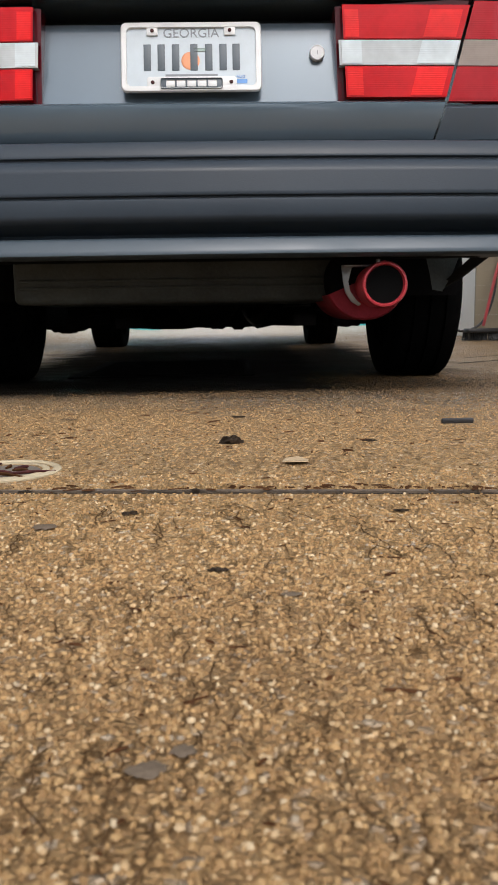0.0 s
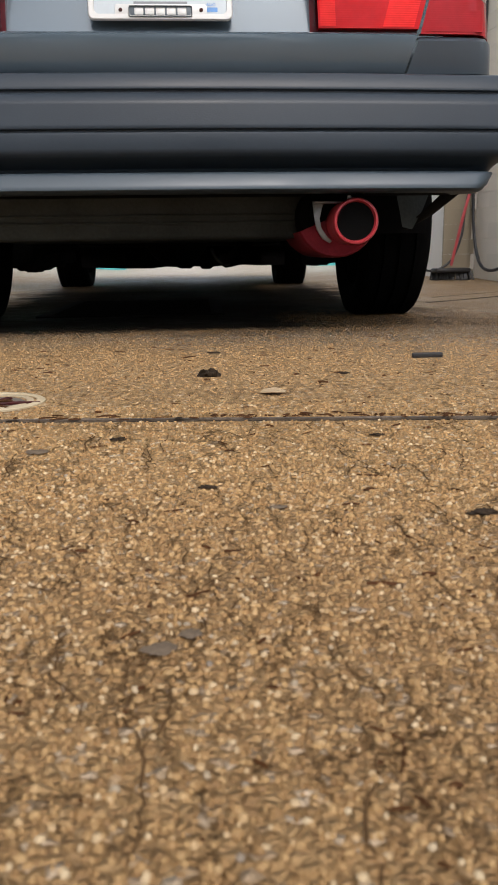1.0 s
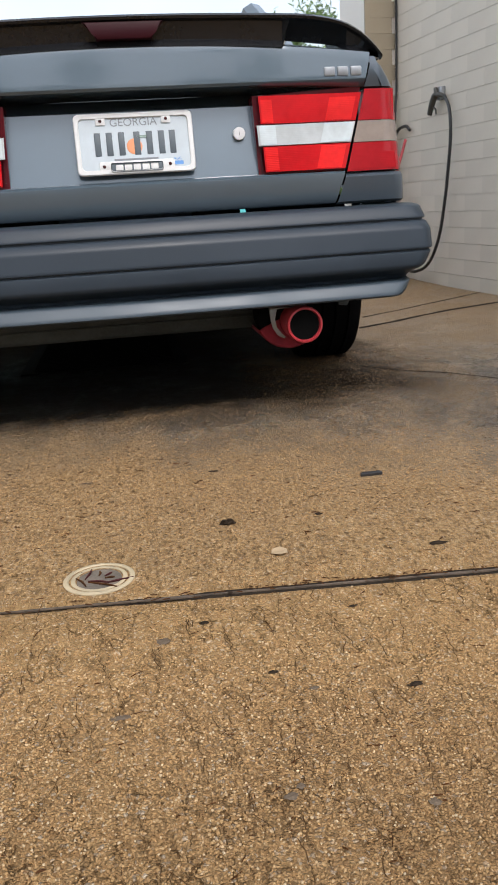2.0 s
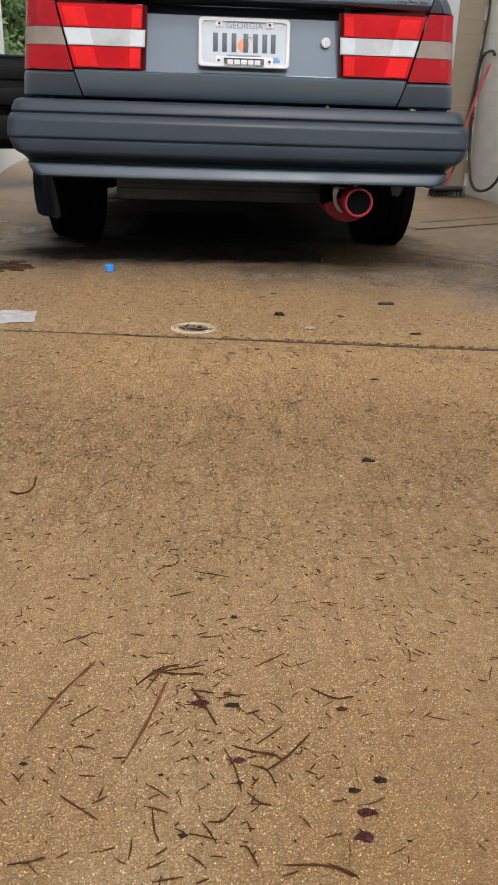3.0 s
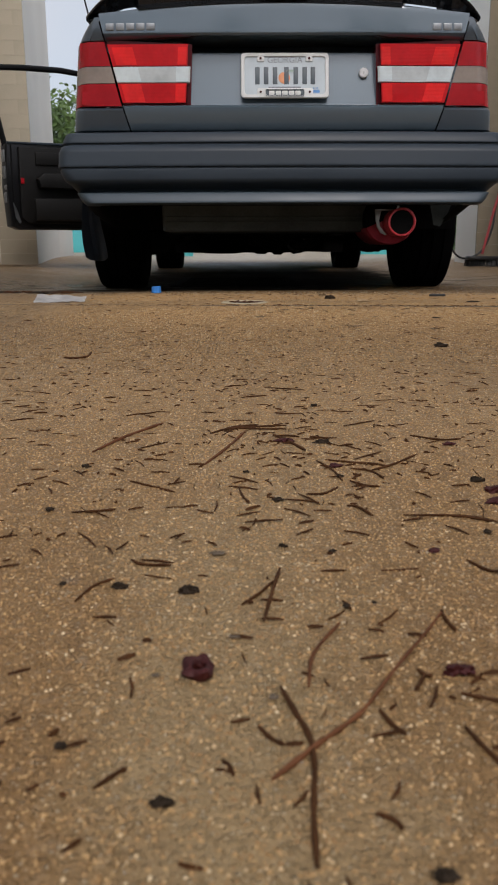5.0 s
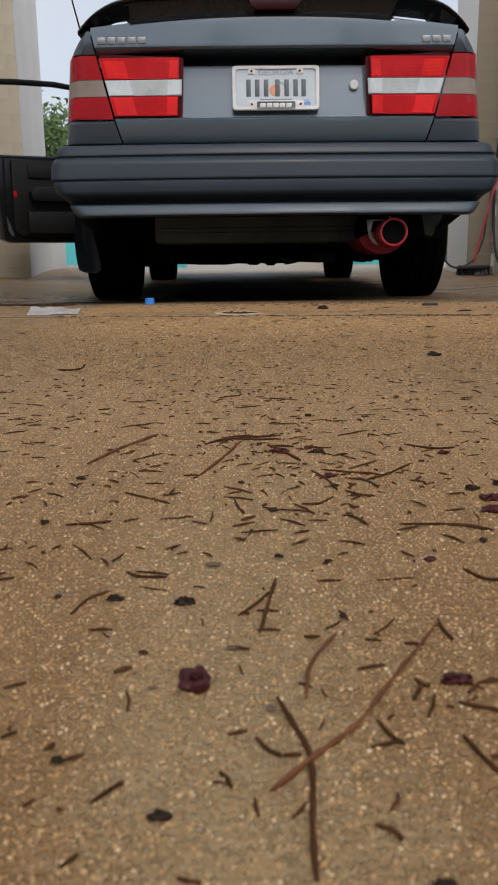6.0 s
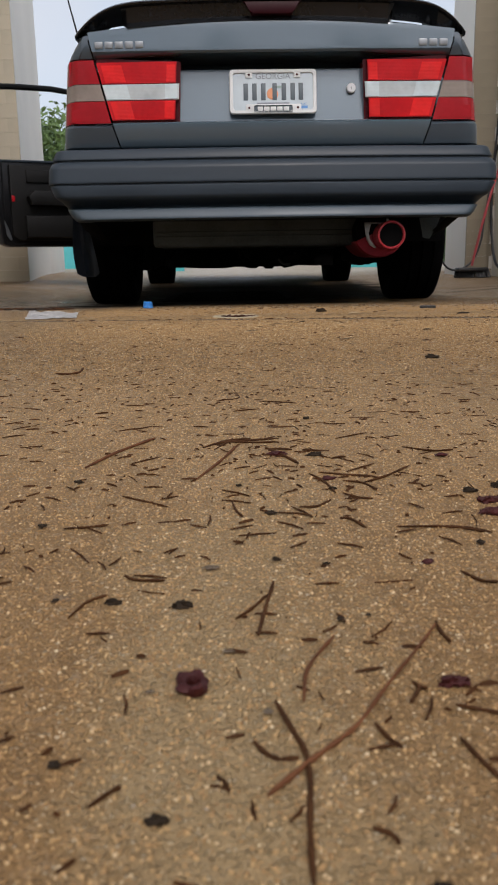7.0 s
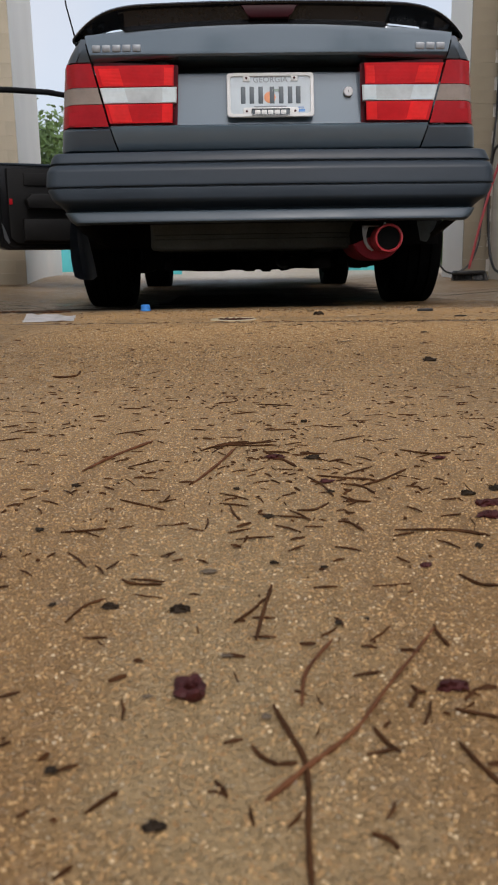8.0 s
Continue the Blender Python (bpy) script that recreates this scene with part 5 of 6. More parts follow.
def paper(x, y, w, d, turn):
    """A sodden sheet, creased and lifted along one edge."""
    rows = []
    for v in np.linspace(-0.5, 0.5, 15):
        row = []
        for u in np.linspace(-0.5, 0.5, 23):
            tear = 0.07 * noise.noise(Vector((u * 5, v * 5, 2)))
            px, py = (u + 0.10 * v) * w * (1 + tear), (v + tear * 0.8) * d
            gx, gy = x + px * math.cos(turn) - py * math.sin(turn), y + px * math.sin(turn) + py * math.cos(turn)
            fold = abs(noise.noise(Vector((u * 4.2, v * 3.1, 7)))) * 0.006 + 0.011 * (v + 0.5) * (1.0 - 0.6 * u)
            row.append(lie(gx, gy, 0.0014 + fold))
        rows.append(row)
    bm, _ = sheet(rows)
    bmesh.ops.solidify(bm, geom=bm.faces[:], thickness=0.0006)
    return thing("paper_scrap", bm, PAPER, "torn wet white paper, creased, lying on the concrete", "paper")


paper(-0.622, -1.110, 0.125, 0.085, 0.25)
cap = empty("bottle_cap", lie(-0.470, -0.222), "bright blue plastic bottle cap on the wet floor", "bottle cap")
bz = ground_z(-0.470, -0.222)
part("shell", turned([(0.0, 0.024), (0.013, 0.024), (0.0165, 0.021), (0.0175, 0.006), (0.0180, 0.0)], "z", (-0.470, -0.222, bz), 26), BLUE_CAP, cap)
part("ridge", turned([(0.0181, 0.007), (0.0188, 0.006), (0.0188, 0.001), (0.0181, 0.0)], "z", (-0.470, -0.222, bz), 26), BLUE_CAP, cap)
lump(0.081, -0.990, 0.017, 0.008, 0.010, BIT, 1)
scrap("pale_chip", [(0.134, -1.152), (0.138, -1.138), (0.152, -1.134), (0.163, -1.142), (0.161, -1.158), (0.146, -1.164)], PALE_STONE, "pale flat chip stuck to the concrete", "chip", 0.0008)
clip = empty("plastic_clip", lie(0.42, -0.788), "broken black plastic clip on the damp floor", "clip")
kz = ground_z(0.42, -0.788)
part("bar", box(0.396, 0.444, -0.797, -0.790, kz, kz + 0.008, 0.002), HOSE, clip)
part("prong", box(0.402, 0.444, -0.786, -0.780, kz, kz + 0.006, 0.002), HOSE, clip)

# dirt and leaf scraps swept against the damp edge
rng = random.Random(8)
for k in range(64):
    x = -1.34 + 0.58 * rng.random()
    lump(x, -0.10 - 0.24 * (x + 1.12) + rng.gauss(0, 0.05), rng.uniform(0.012, 0.045), rng.uniform(0.008, 0.026), rng.uniform(0.002, 0.006), TWIG if k % 3 else BIT, k, "swept_dirt", "dark wet dirt and leaf scraps swept together", "dirt", "swept dirt")

part("inner_ring", turned([(0.0385, -0.006), (0.0385, 0.0012), (0.0400, 0.0017), (0.0440, 0.0017), (0.0455, 0.0010), (0.0455, -0.006)], "z", (-0.152, -1.165, cz), 40, close=True), PVC, cover)

# grit in the cover's lid and in the joint
for k in range(8):
    a, r, q = k * 2.4, 0.012 + 0.026 * ((k * 5) % 7) / 7, 0.008 + 0.010 * (k % 3)
    cx, cy = -0.147 + r * math.cos(a), -1.168 + r * math.sin(a)
    twig([(cx - q * math.cos(k * 1.3), cy - q * math.sin(k * 1.3)), (cx + q * math.cos(k * 1.3), cy + q * math.sin(k * 1.3))], 0.0018, POD if k % 2 else TWIG, "cover_scrap", "dark red scrap lying on the drain cover")


def joint_filler():
    rows = []
    for x in np.arange(-2.5, 2.5, 0.006):
        w = 0.0030 + 0.0090 * ease((x + 0.35) / 0.55) + 0.0030 * noise.noise(Vector((x * 14, 0, 0))) + 0.0022 * noise.noise(Vector((x * 60, 3, 0)))
        y = JOINT + LEAN * max(-3, min(3, x)) + 0.0015 * noise.noise(Vector((x * 9, 5, 0)))
        z = ground_z(x, y) - 0.0024
        rows.append([(x, y - w, z), (x, y - w * 0.4, z + 0.0015 * noise.noise(Vector((x * 30, 1, 0)))), (x, y + w * 0.4, z + 0.002 * noise.noise(Vector((x * 40, 2, 0)))), (x, y + w, z)])
    return thing("joint_filler", sheet(rows)[0], GRIME, "grimy dark filler in the concrete joint", "joint", kind="structure")


joint_filler()


def joint_strip():
    """The grey strip that still shows in the grime."""
    rows = []
    for x in np.arange(-1.5, 1.5, 0.012):
        y = JOINT + LEAN * x - 0.0012 + 0.0012 * noise.noise(Vector((x * 9, 5, 0)))
        w = max(0.0004, 0.0016 + 0.0030 * noise.noise(Vector((x * 11, 8, 0))))
        z = ground_z(x, y) - 0.0002
        rows.append([(x, y - w, z - 0.003), (x, y - w, z), (x, y + w, z + 0.0004), (x, y + w, z - 0.003)])
    return thing("joint_strip", sheet(rows)[0], JOINT_FILL, "worn grey strip in the concrete joint", "joint", kind="structure")


joint_strip()


def floor_crack(points, w, label):
    """A dirty open crack in the bay's floor."""
    rows = []
    for p in bend([(x, y, 0) for x, y in points], 10):
        k = w * (1 + 0.5 * noise.noise(Vector((p.x * 9, p.y * 9, 1))))
        wob = 0.006 * noise.noise(Vector((p.x * 6, p.y * 6, 4)))
        rows.append([(p.x, p.y + wob - k, ground_z(p.x, p.y) + 0.0012), (p.x, p.y + wob, ground_z(p.x, p.y) + 0.0004), (p.x, p.y + wob + k, ground_z(p.x, p.y) + 0.0012)])
    return thing("floor_crack", sheet(rows)[0], GRIME, label, "crack", kind="structure")


floor_crack([(0.792, 0.566), (0.902, 0.392), (1.049, 0.224), (1.193, -0.040), (1.289, -0.221)], 0.009, "dark dirty crack across the damp floor")
floor_crack([(1.081, 1.526), (1.303, 1.608), (1.624, 1.755), (1.978, 1.914), (2.343, 2.083)], 0.020, "dark dirty crack across the damp floor")
floor_crack([(1.197, 1.855), (1.569, 2.026), (2.204, 2.482), (2.684, 2.833)], 0.012, "dark dirty crack across the damp floor")


# the floor drain under the car
grate = empty("floor_drain", lie(-0.18, 1.55), "dark steel drain grate in the bay's floor", "drain grate")
gz = ground_z(-0.18, 1.55)
# Solid near-black pit, slats and frame: under-car shade put into their colour.
part("pit_shade", box(-0.50, 0.14, 1.05, 2.05, gz - 0.10, gz + 0.0015), SOOT, grate)
for k in range(26):
    y = 1.08 + 0.037 * k
    part("slat", box(-0.48, 0.12, y, y + 0.012, gz + 0.002, gz + 0.008), UNDER_BLACK, grate)
for x0, x1, y0, y1 in ((-0.53, -0.48, 1.03, 2.07), (0.12, 0.17, 1.03, 2.07), (-0.48, 0.12, 1.03, 1.075), (-0.48, 0.12, 2.045, 2.07)):
    part("frame", box(x0, x1, y0, y1, gz - 0.002, gz + 0.006), UNDER_BLACK, grate)

# ---- twigs and scraps on the apron ----
twig([(-0.275, -2.586), (-0.256, -2.538), (-0.229, -2.489)], 0.0010, TWIG_PALE)
twig([(-0.186, -2.620), (-0.170, -2.572), (-0.156, -2.521)], 0.0010, TWIG_PALE)
twig([(-0.182, -2.520), (-0.164, -2.500), (-0.143, -2.493)], 0.0007)
twig([(-0.185, -2.525), (-0.166, -2.506), (-0.118, -2.494)], 0.0007)
twig([(-0.171, -2.502), (-0.149, -2.507), (-0.120, -2.508)], 0.0007)
twig([(-0.175, -2.532), (-0.159, -2.492)], 0.0007)
twig([(-0.131, -2.528), (-0.117, -2.556), (-0.107, -2.579)], 0.0010)
twig([(-0.132, -2.532), (-0.109, -2.536)], 0.0010)
twig([(-0.101, -2.537), (-0.084, -2.541)], 0.0009)
twig([(-0.079, -2.565), (-0.067, -2.560)], 0.0010)
twig([(-0.064, -2.633), (-0.044, -2.616), (-0.021, -2.589)], 0.0008)
twig([(-0.078, -2.612), (-0.057, -2.616), (-0.049, -2.622)], 0.0007)
twig([(-0.094, -2.604), (-0.078, -2.610), (-0.053, -2.616)], 0.0007)
twig([(-0.101, -2.607), (-0.092, -2.629), (-0.087, -2.656)], 0.0007)
twig([(-0.082, -2.657), (-0.073, -2.667), (-0.063, -2.670)], 0.0007)
twig([(-0.078, -2.627), (-0.064, -2.633), (-0.057, -2.651)], 0.0007)
twig([(-0.072, -2.603), (-0.047, -2.581)], 0.0007)
twig([(-0.014, -2.529), (0.008, -2.543), (0.027, -2.540)], 0.0008)
twig([(-0.115, -2.686), (-0.103, -2.685), (-0.093, -2.673)], 0.0007)
twig([(-0.120, -2.686), (-0.108, -2.707)], 0.0007)
twig([(-0.130, -2.697), (-0.108, -2.703)], 0.0007)
twig([(-0.131, -2.715), (-0.116, -2.728)], 0.0007)
twig([(-0.091, -2.709), (-0.084, -2.711), (-0.077, -2.727)], 0.0007)
twig([(-0.060, -2.736), (-0.047, -2.731)], 0.0007)
twig([(-0.058, -2.726), (-0.026, -2.727), (-0.002, -2.738)], 0.0007)
twig([(-0.024, -2.725), (-0.003, -2.736)], 0.0007)
twig([(-0.036, -2.744), (-0.026, -2.758)], 0.0007)
twig([(-0.037, -2.795), (-0.030, -2.808), (-0.020, -2.810)], 0.0007)
twig([(-0.117, -2.810), (-0.104, -2.809)], 0.0007)
twig([(-0.126, -2.759), (-0.116, -2.750)], 0.0007)
twig([(-0.098, -2.753), (-0.084, -2.760)], 0.0007)
twig([(-0.041, -2.681), (-0.033, -2.693)], 0.0007)
twig([(0.005, -2.694), (0.015, -2.704)], 0.0007)
twig([(-0.023, -2.702), (-0.009, -2.698)], 0.0007)
twig([(-0.006, -2.615), (0.000, -2.622)], 0.0007)
twig([(-0.236, -2.659), (-0.221, -2.670), (-0.203, -2.683)], 0.0007)
twig([(-0.209, -2.667), (-0.197, -2.660)], 0.0007)
twig([(-0.224, -2.638), (-0.210, -2.639)], 0.0007)
twig([(-0.228, -2.606), (-0.216, -2.607)], 0.0007)
twig([(-0.240, -2.574), (-0.219, -2.554)], 0.0007)
twig([(-0.280, -2.635), (-0.271, -2.647)], 0.0007)
twig([(-0.264, -2.723), (-0.250, -2.721), (-0.237, -2.717)], 0.0007)
twig([(-0.289, -2.676), (-0.284, -2.688)], 0.0007)
twig([(-0.290, -2.659), (-0.277, -2.668)], 0.0007)
twig([(-0.369, -2.481), (-0.350, -2.471)], 0.0007)
twig([(-0.355, -2.450), (-0.343, -2.448)], 0.0008)
twig([(-0.253, -2.757), (-0.239, -2.778)], 0.0007)
twig([(-0.234, -2.777), (-0.228, -2.788)], 0.0007)
twig([(-0.227, -2.782), (-0.222, -2.771)], 0.0007)
twig([(-0.264, -2.763), (-0.260, -2.757)], 0.0007)
twig([(-0.274, -2.782), (-0.266, -2.790)], 0.0007)
twig([(-0.217, -2.796), (-0.210, -2.802), (-0.195, -2.803)], 0.0007)
twig([(-0.212, -2.796), (-0.194, -2.800)], 0.0007)
twig([(-0.237, -2.845), (-0.231, -2.828), (-0.222, -2.820)], 0.0007)
twig([(-0.175, -2.720), (-0.174, -2.701)], 0.0007)
twig([(-0.167, -2.647), (-0.147, -2.662)], 0.0007)
twig([(-0.161, -2.728), (-0.147, -2.721)], 0.0007)
twig([(-0.167, -2.670), (-0.147, -2.677)], 0.0007)
twig([(-0.160, -2.673), (-0.157, -2.693), (-0.153, -2.704)], 0.0007)
twig([(-0.199, -2.765), (-0.191, -2.758)], 0.0007)
twig([(-0.178, -2.770), (-0.172, -2.776)], 0.0007)
twig([(-0.158, -2.592), (-0.146, -2.586)], 0.0007)
twig([(-0.159, -2.373), (-0.132, -2.362)], 0.0008)
twig([(-0.133, -2.318), (-0.090, -2.330)], 0.0007)
twig([(-0.253, -2.454), (-0.237, -2.441)], 0.0007)
twig([(-0.197, -2.443), (-0.183, -2.446)], 0.0007)
twig([(-0.301, -2.380), (-0.289, -2.375)], 0.0009)
twig([(-0.275, -2.337), (-0.256, -2.338)], 0.0007)
twig([(-0.067, -2.496), (-0.036, -2.475)], 0.0007)
twig([(-0.156, -2.739), (-0.133, -2.735)], 0.0007)
twig([(-0.148, -2.865), (-0.144, -2.840), (-0.138, -2.806)], 0.0008)
twig([(-0.158, -2.848), (-0.150, -2.837), (-0.142, -2.822)], 0.0007)
twig([(-0.149, -2.843), (-0.138, -2.844)], 0.0007)
twig([(-0.149, -2.862), (-0.139, -2.863)], 0.0007)
twig([(-0.148, -2.972), (-0.139, -2.962), (-0.130, -2.952), (-0.121, -2.943), (-0.112, -2.932), (-0.096, -2.905), (-0.080, -2.880), (-0.066, -2.857)], 0.0010, TWIG_PALE, thin=0.5)
twig([(-0.143, -2.918), (-0.138, -2.936), (-0.134, -2.951), (-0.134, -2.967), (-0.136, -2.987), (-0.137, -3.009)], 0.0009)
twig([(-0.132, -2.918), (-0.128, -2.893), (-0.114, -2.866)], 0.0007, TWIG_PALE)
twig([(-0.065, -2.853), (-0.065, -2.864), (-0.063, -2.873)], 0.0007)
twig([(-0.087, -2.905), (-0.085, -2.909), (-0.082, -2.910)], 0.0007)
twig([(-0.085, -2.909), (-0.088, -2.915), (-0.091, -2.920)], 0.0007)
twig([(-0.088, -2.932), (-0.082, -2.917)], 0.0007)
twig([(-0.107, -2.933), (-0.104, -2.942), (-0.100, -2.948)], 0.0007)
twig([(-0.112, -2.949), (-0.101, -2.946)], 0.0007)
twig([(-0.078, -2.943), (-0.075, -2.954), (-0.071, -2.965), (-0.064, -2.984)], 0.0007)
twig([(-0.074, -2.922), (-0.067, -2.925), (-0.059, -2.928)], 0.0007)
twig([(-0.152, -2.943), (-0.148, -2.950), (-0.143, -2.954)], 0.0007)
twig([(-0.162, -2.941), (-0.155, -2.939)], 0.0007)
twig([(-0.109, -2.897), (-0.097, -2.894)], 0.0007)
twig([(-0.102, -2.872), (-0.095, -2.874)], 0.0007)
twig([(-0.205, -2.976), (-0.200, -2.970), (-0.196, -2.966)], 0.0007)
twig([(-0.200, -2.925), (-0.202, -2.912)], 0.0007)
twig([(-0.251, -2.909), (-0.243, -2.905)], 0.0007)
twig([(-0.243, -2.941), (-0.238, -2.938)], 0.0007)
twig([(-0.111, -2.981), (-0.107, -2.973)], 0.0007)
twig([(-0.117, -2.987), (-0.112, -2.990), (-0.110, -2.994)], 0.0007)
twig([(-0.226, -2.861), (-0.215, -2.861)], 0.0007)
twig([(-0.107, -2.853), (-0.110, -2.844)], 0.0007)
twig([(-0.142, -2.984), (-0.137, -2.977)], 0.0007)
twig([(-0.226, -2.977), (-0.223, -2.974)], 0.0007)
twig([(-0.178, -3.087), (-0.165, -3.078), (-0.142, -3.074), (-0.124, -3.075), (-0.111, -3.081)], 0.00095)
twig([(-0.166, -3.078), (-0.164, -3.069)], 0.0009)
twig([(-0.100, -3.089), (-0.098, -3.095), (-0.095, -3.104)], 0.0021)
twig([(-0.328, -2.879), (-0.313, -2.911), (-0.302, -2.940)], 0.0011)
twig([(-0.304, -2.950), (-0.297, -2.940)], 0.0013)
lump(-0.123, -2.550, 0.0080, 0.0042, 0.0025, POD, 5)
lump(-0.092, -2.553, 0.0075, 0.0032, 0.0022, BIT, 6)
lump(0.012, -2.558, 0.0060, 0.0030, 0.0020, POD, 7)
lump(-0.088, -2.622, 0.0060, 0.0034, 0.0022, POD, 8)
lump(0.008, -2.702, 0.0085, 0.0046, 0.0035, POD, 9)
twig([(-0.399, -2.112), (-0.384, -2.119), (-0.369, -2.104), (-0.371, -2.062)], 0.0013, TWIG, "curled_leaf", "narrow curled brown leaf lying on the concrete")
curl(-0.175, -2.908, 0.0068)
stone(-0.161, -2.879, 0.0030, 0.0013)
stone(0.050, -1.713, 0.0075, 0.006)
stone(0.062, -1.701, 0.0055, 0.005)
stone(0.187, -1.75, 0.007, 0.006)
lump(-0.102, -3.012, 0.0040, 0.0028, 0.002)
lump(-0.071, -2.907, 0.0073, 0.0036, 0.0033, POD)
lump(-0.183, -2.983, 0.0044, 0.0026, 0.0020)
lump(-0.220, -2.955, 0.0027, 0.0022, 0.0012)
lump(-0.184, -2.834, 0.0063, 0.0032, 0.0028)
lump(-0.218, -2.830, 0.0049, 0.0019, 0.0022)
stone(-0.171, -2.787, 0.0050, 0.0030)
lump(-0.052, -2.783, 0.0035, 0.0028, 0.0016, POD)
lump(0.014, -2.679, 0.0088, 0.0035, 0.0040, POD)
lump(-0.278, -2.719, 0.0033, 0.0036, 0.0015)
lump(-0.088, -2.647, 0.0032, 0.0019, 0.0015)
lump(-0.086, -2.412, 0.0040, 0.0024, 0.0018)
lump(-0.247, -2.826, 0.0020, 0.0025, 0.0009)
lump(-0.134, -2.699, 0.0041, 0.0024, 0.0018)
lump(-0.014, -2.755, 0.0031, 0.0025, 0.0014)
stone(-0.192, -2.910, 0.0023, 0.0012)
stone(-0.146, -2.925, 0.0025, 0.0020)
lump(0.144, -1.982, 0.0115, 0.0035, 0.0052)
lump(0.032, -2.645, 0.0064, 0.0032, 0.0029)
lump(0.008, -2.656, 0.0062, 0.0022, 0.0028)
lump(-0.135, -2.777, 0.0029, 0.0014, 0.0013)
lump(-0.108, -2.784, 0.0025, 0.0013, 0.0011)
lump(-0.095, -2.846, 0.0014, 0.0014, 0.0006)
lump(-0.109, -2.850, 0.0019, 0.0023, 0.0009)
lump(-0.273, -2.625, 0.0038, 0.0023, 0.0017)
lump(-0.155, -2.638, 0.0029, 0.0011, 0.0013)
stone(-0.060, -1.386, 0.0113, 0.0091)
stone(-0.119, -1.545, 0.0134, 0.0060)
lump(0.236, -1.559, 0.0107, 0.0054, 0.0017)
lump(0.072, -1.494, 0.0073, 0.0036, 0.0012)
lump(0.217, -1.356, 0.0070, 0.0035, 0.0011)
lump(0.414, -1.187, 0.0185, 0.0056, 0.0030)
stone(0.115, -1.539, 0.0071, 0.0035)
lump(-0.001, -1.350, 0.0089, 0.0045, 0.0014)
stone(-0.192, -0.630, 0.0173, 0.0052)
lump(0.095, -0.641, 0.0137, 0.0027, 0.0022)
lump(0.253, -0.993, 0.0093, 0.0056, 0.0015)
lump(-0.106, -1.267, 0.0074, 0.0037, 0.0012)
lump(0.048, -1.270, 0.0044, 0.0044, 0.0007)


def litter():
    """Countless needle scraps and crumbs."""
    rng = random.Random(7)
    verts, faces = [], []

    def needle(x, y, length, r, a):
        k = len(verts)
        z = ground_z(x, y)
        dx, dy = math.cos(a), math.sin(a)
        bow = rng.uniform(-0.15, 0.15) * length
        for t in (-0.5, 0.0, 0.5):
            px, py = x + dx * length * t - dy * bow * (0.5 - abs(t)), y + dy * length * t + dx * bow * (0.5 - abs(t))
            w = r * (1.0 if t == 0 else 0.55)
            verts.extend([(px - dy * w, py + dx * w, z + 0.0003), (px, py, z + 0.0006 + w * 1.4), (px + dy * w, py - dx * w, z + 0.0003)])
        for j in (0, 3):
            faces.extend([(k + j, k + j + 1, k + j + 4, k + j + 3), (k + j + 1, k + j + 2, k + j + 5, k + j + 4)])
        faces.extend([(k, k + 2, k + 1), (k + 6, k + 7, k + 8)])

    for _ in range(5200):
        y = rng.uniform(-3.25, -1.3)
        x = rng.gauss(-0.08, 0.42)
        keep = (0.12 if y > -2.15 else 0.22 if y > -2.75 else 0.10) + 0.50 * math.exp(-((y + 2.45) / 0.22) ** 2)
        if rng.random() > keep:
            continue
        size = rng.uniform(0.003, 0.014) * (2.0 if rng.random() < 0.15 else 1)
        needle(x, y, size, rng.uniform(0.00025, 0.0007), rng.gauss(0.1, 1.0) if rng.random() < 0.55 else rng.uniform(0, 3.14))
    for _ in range(1500):
        x, y = rng.gauss(-0.05, 0.45), rng.uniform(-3.2, -0.4)
        r = rng.uniform(0.0003, 0.0011) * (0.6 if -2.0 < y < -1.3 else 1.0)
        needle(x, y, r * rng.uniform(2.0, 4.5), r, rng.uniform(0, 3.14))
    for _ in range(220):
        x, y = rng.gauss(0.05, 0.5), rng.uniform(-1.9, -0.2)
        needle(x, y, rng.uniform(0.004, 0.018), rng.uniform(0.0004, 0.0014), rng.gauss(0.0, 0.6))
    for _ in range(45):
        x = rng.uniform(-0.6, 0.7)
        needle(x, JOINT + LEAN * x + rng.gauss(0.006, 0.008), rng.uniform(0.004, 0.02), rng.uniform(0.0005, 0.0012), rng.gauss(-0.08, 0.35))
    for _ in range(420):
        x, y = rng.gauss(-0.05, 0.45), rng.uniform(-2.6, -1.6)
        r = rng.uniform(0.0004, 0.0011)
        needle(x, y, r * rng.uniform(3.0, 9.0), r, rng.gauss(0.1, 0.8))
    for _ in range(150):
        x = rng.uniform(0.08, 0.75)
        needle(x, JOINT + LEAN * x + rng.gauss(0.007, 0.004), rng.uniform(0.002, 0.008), rng.uniform(0.0005, 0.0013), rng.gauss(-0.08, 0.7))
    for _ in range(75):
        needle(rng.gauss(-0.15, 0.13), rng.uniform(-3.16, -2.86), rng.uniform(0.003, 0.011), rng.uniform(0.0005, 0.0012), rng.uniform(0, 3.14))
    for cx, cy, sx, sy, count in ((-0.105, -2.67, 0.04, 0.05, 40), (-0.055, -2.61, 0.04, 0.03, 24), (-0.13, -2.54, 0.04, 0.03, 30), (-0.30, -2.69, 0.05, 0.06, 24)):
        for _ in range(count):
            needle(rng.gauss(cx, sx), rng.gauss(cy, sy), rng.uniform(0.003, 0.012), rng.uniform(0.0004, 0.0010), rng.uniform(0, 3.14))
    me = bpy.data.meshes.new("litter")
    me.from_pydata(verts, [], faces)
    me.materials.append(TWIG)
    tagged(new("litter", me), "countless dark needle scraps and crumbs strewn over concrete", "litter", kind="stuff")


litter()

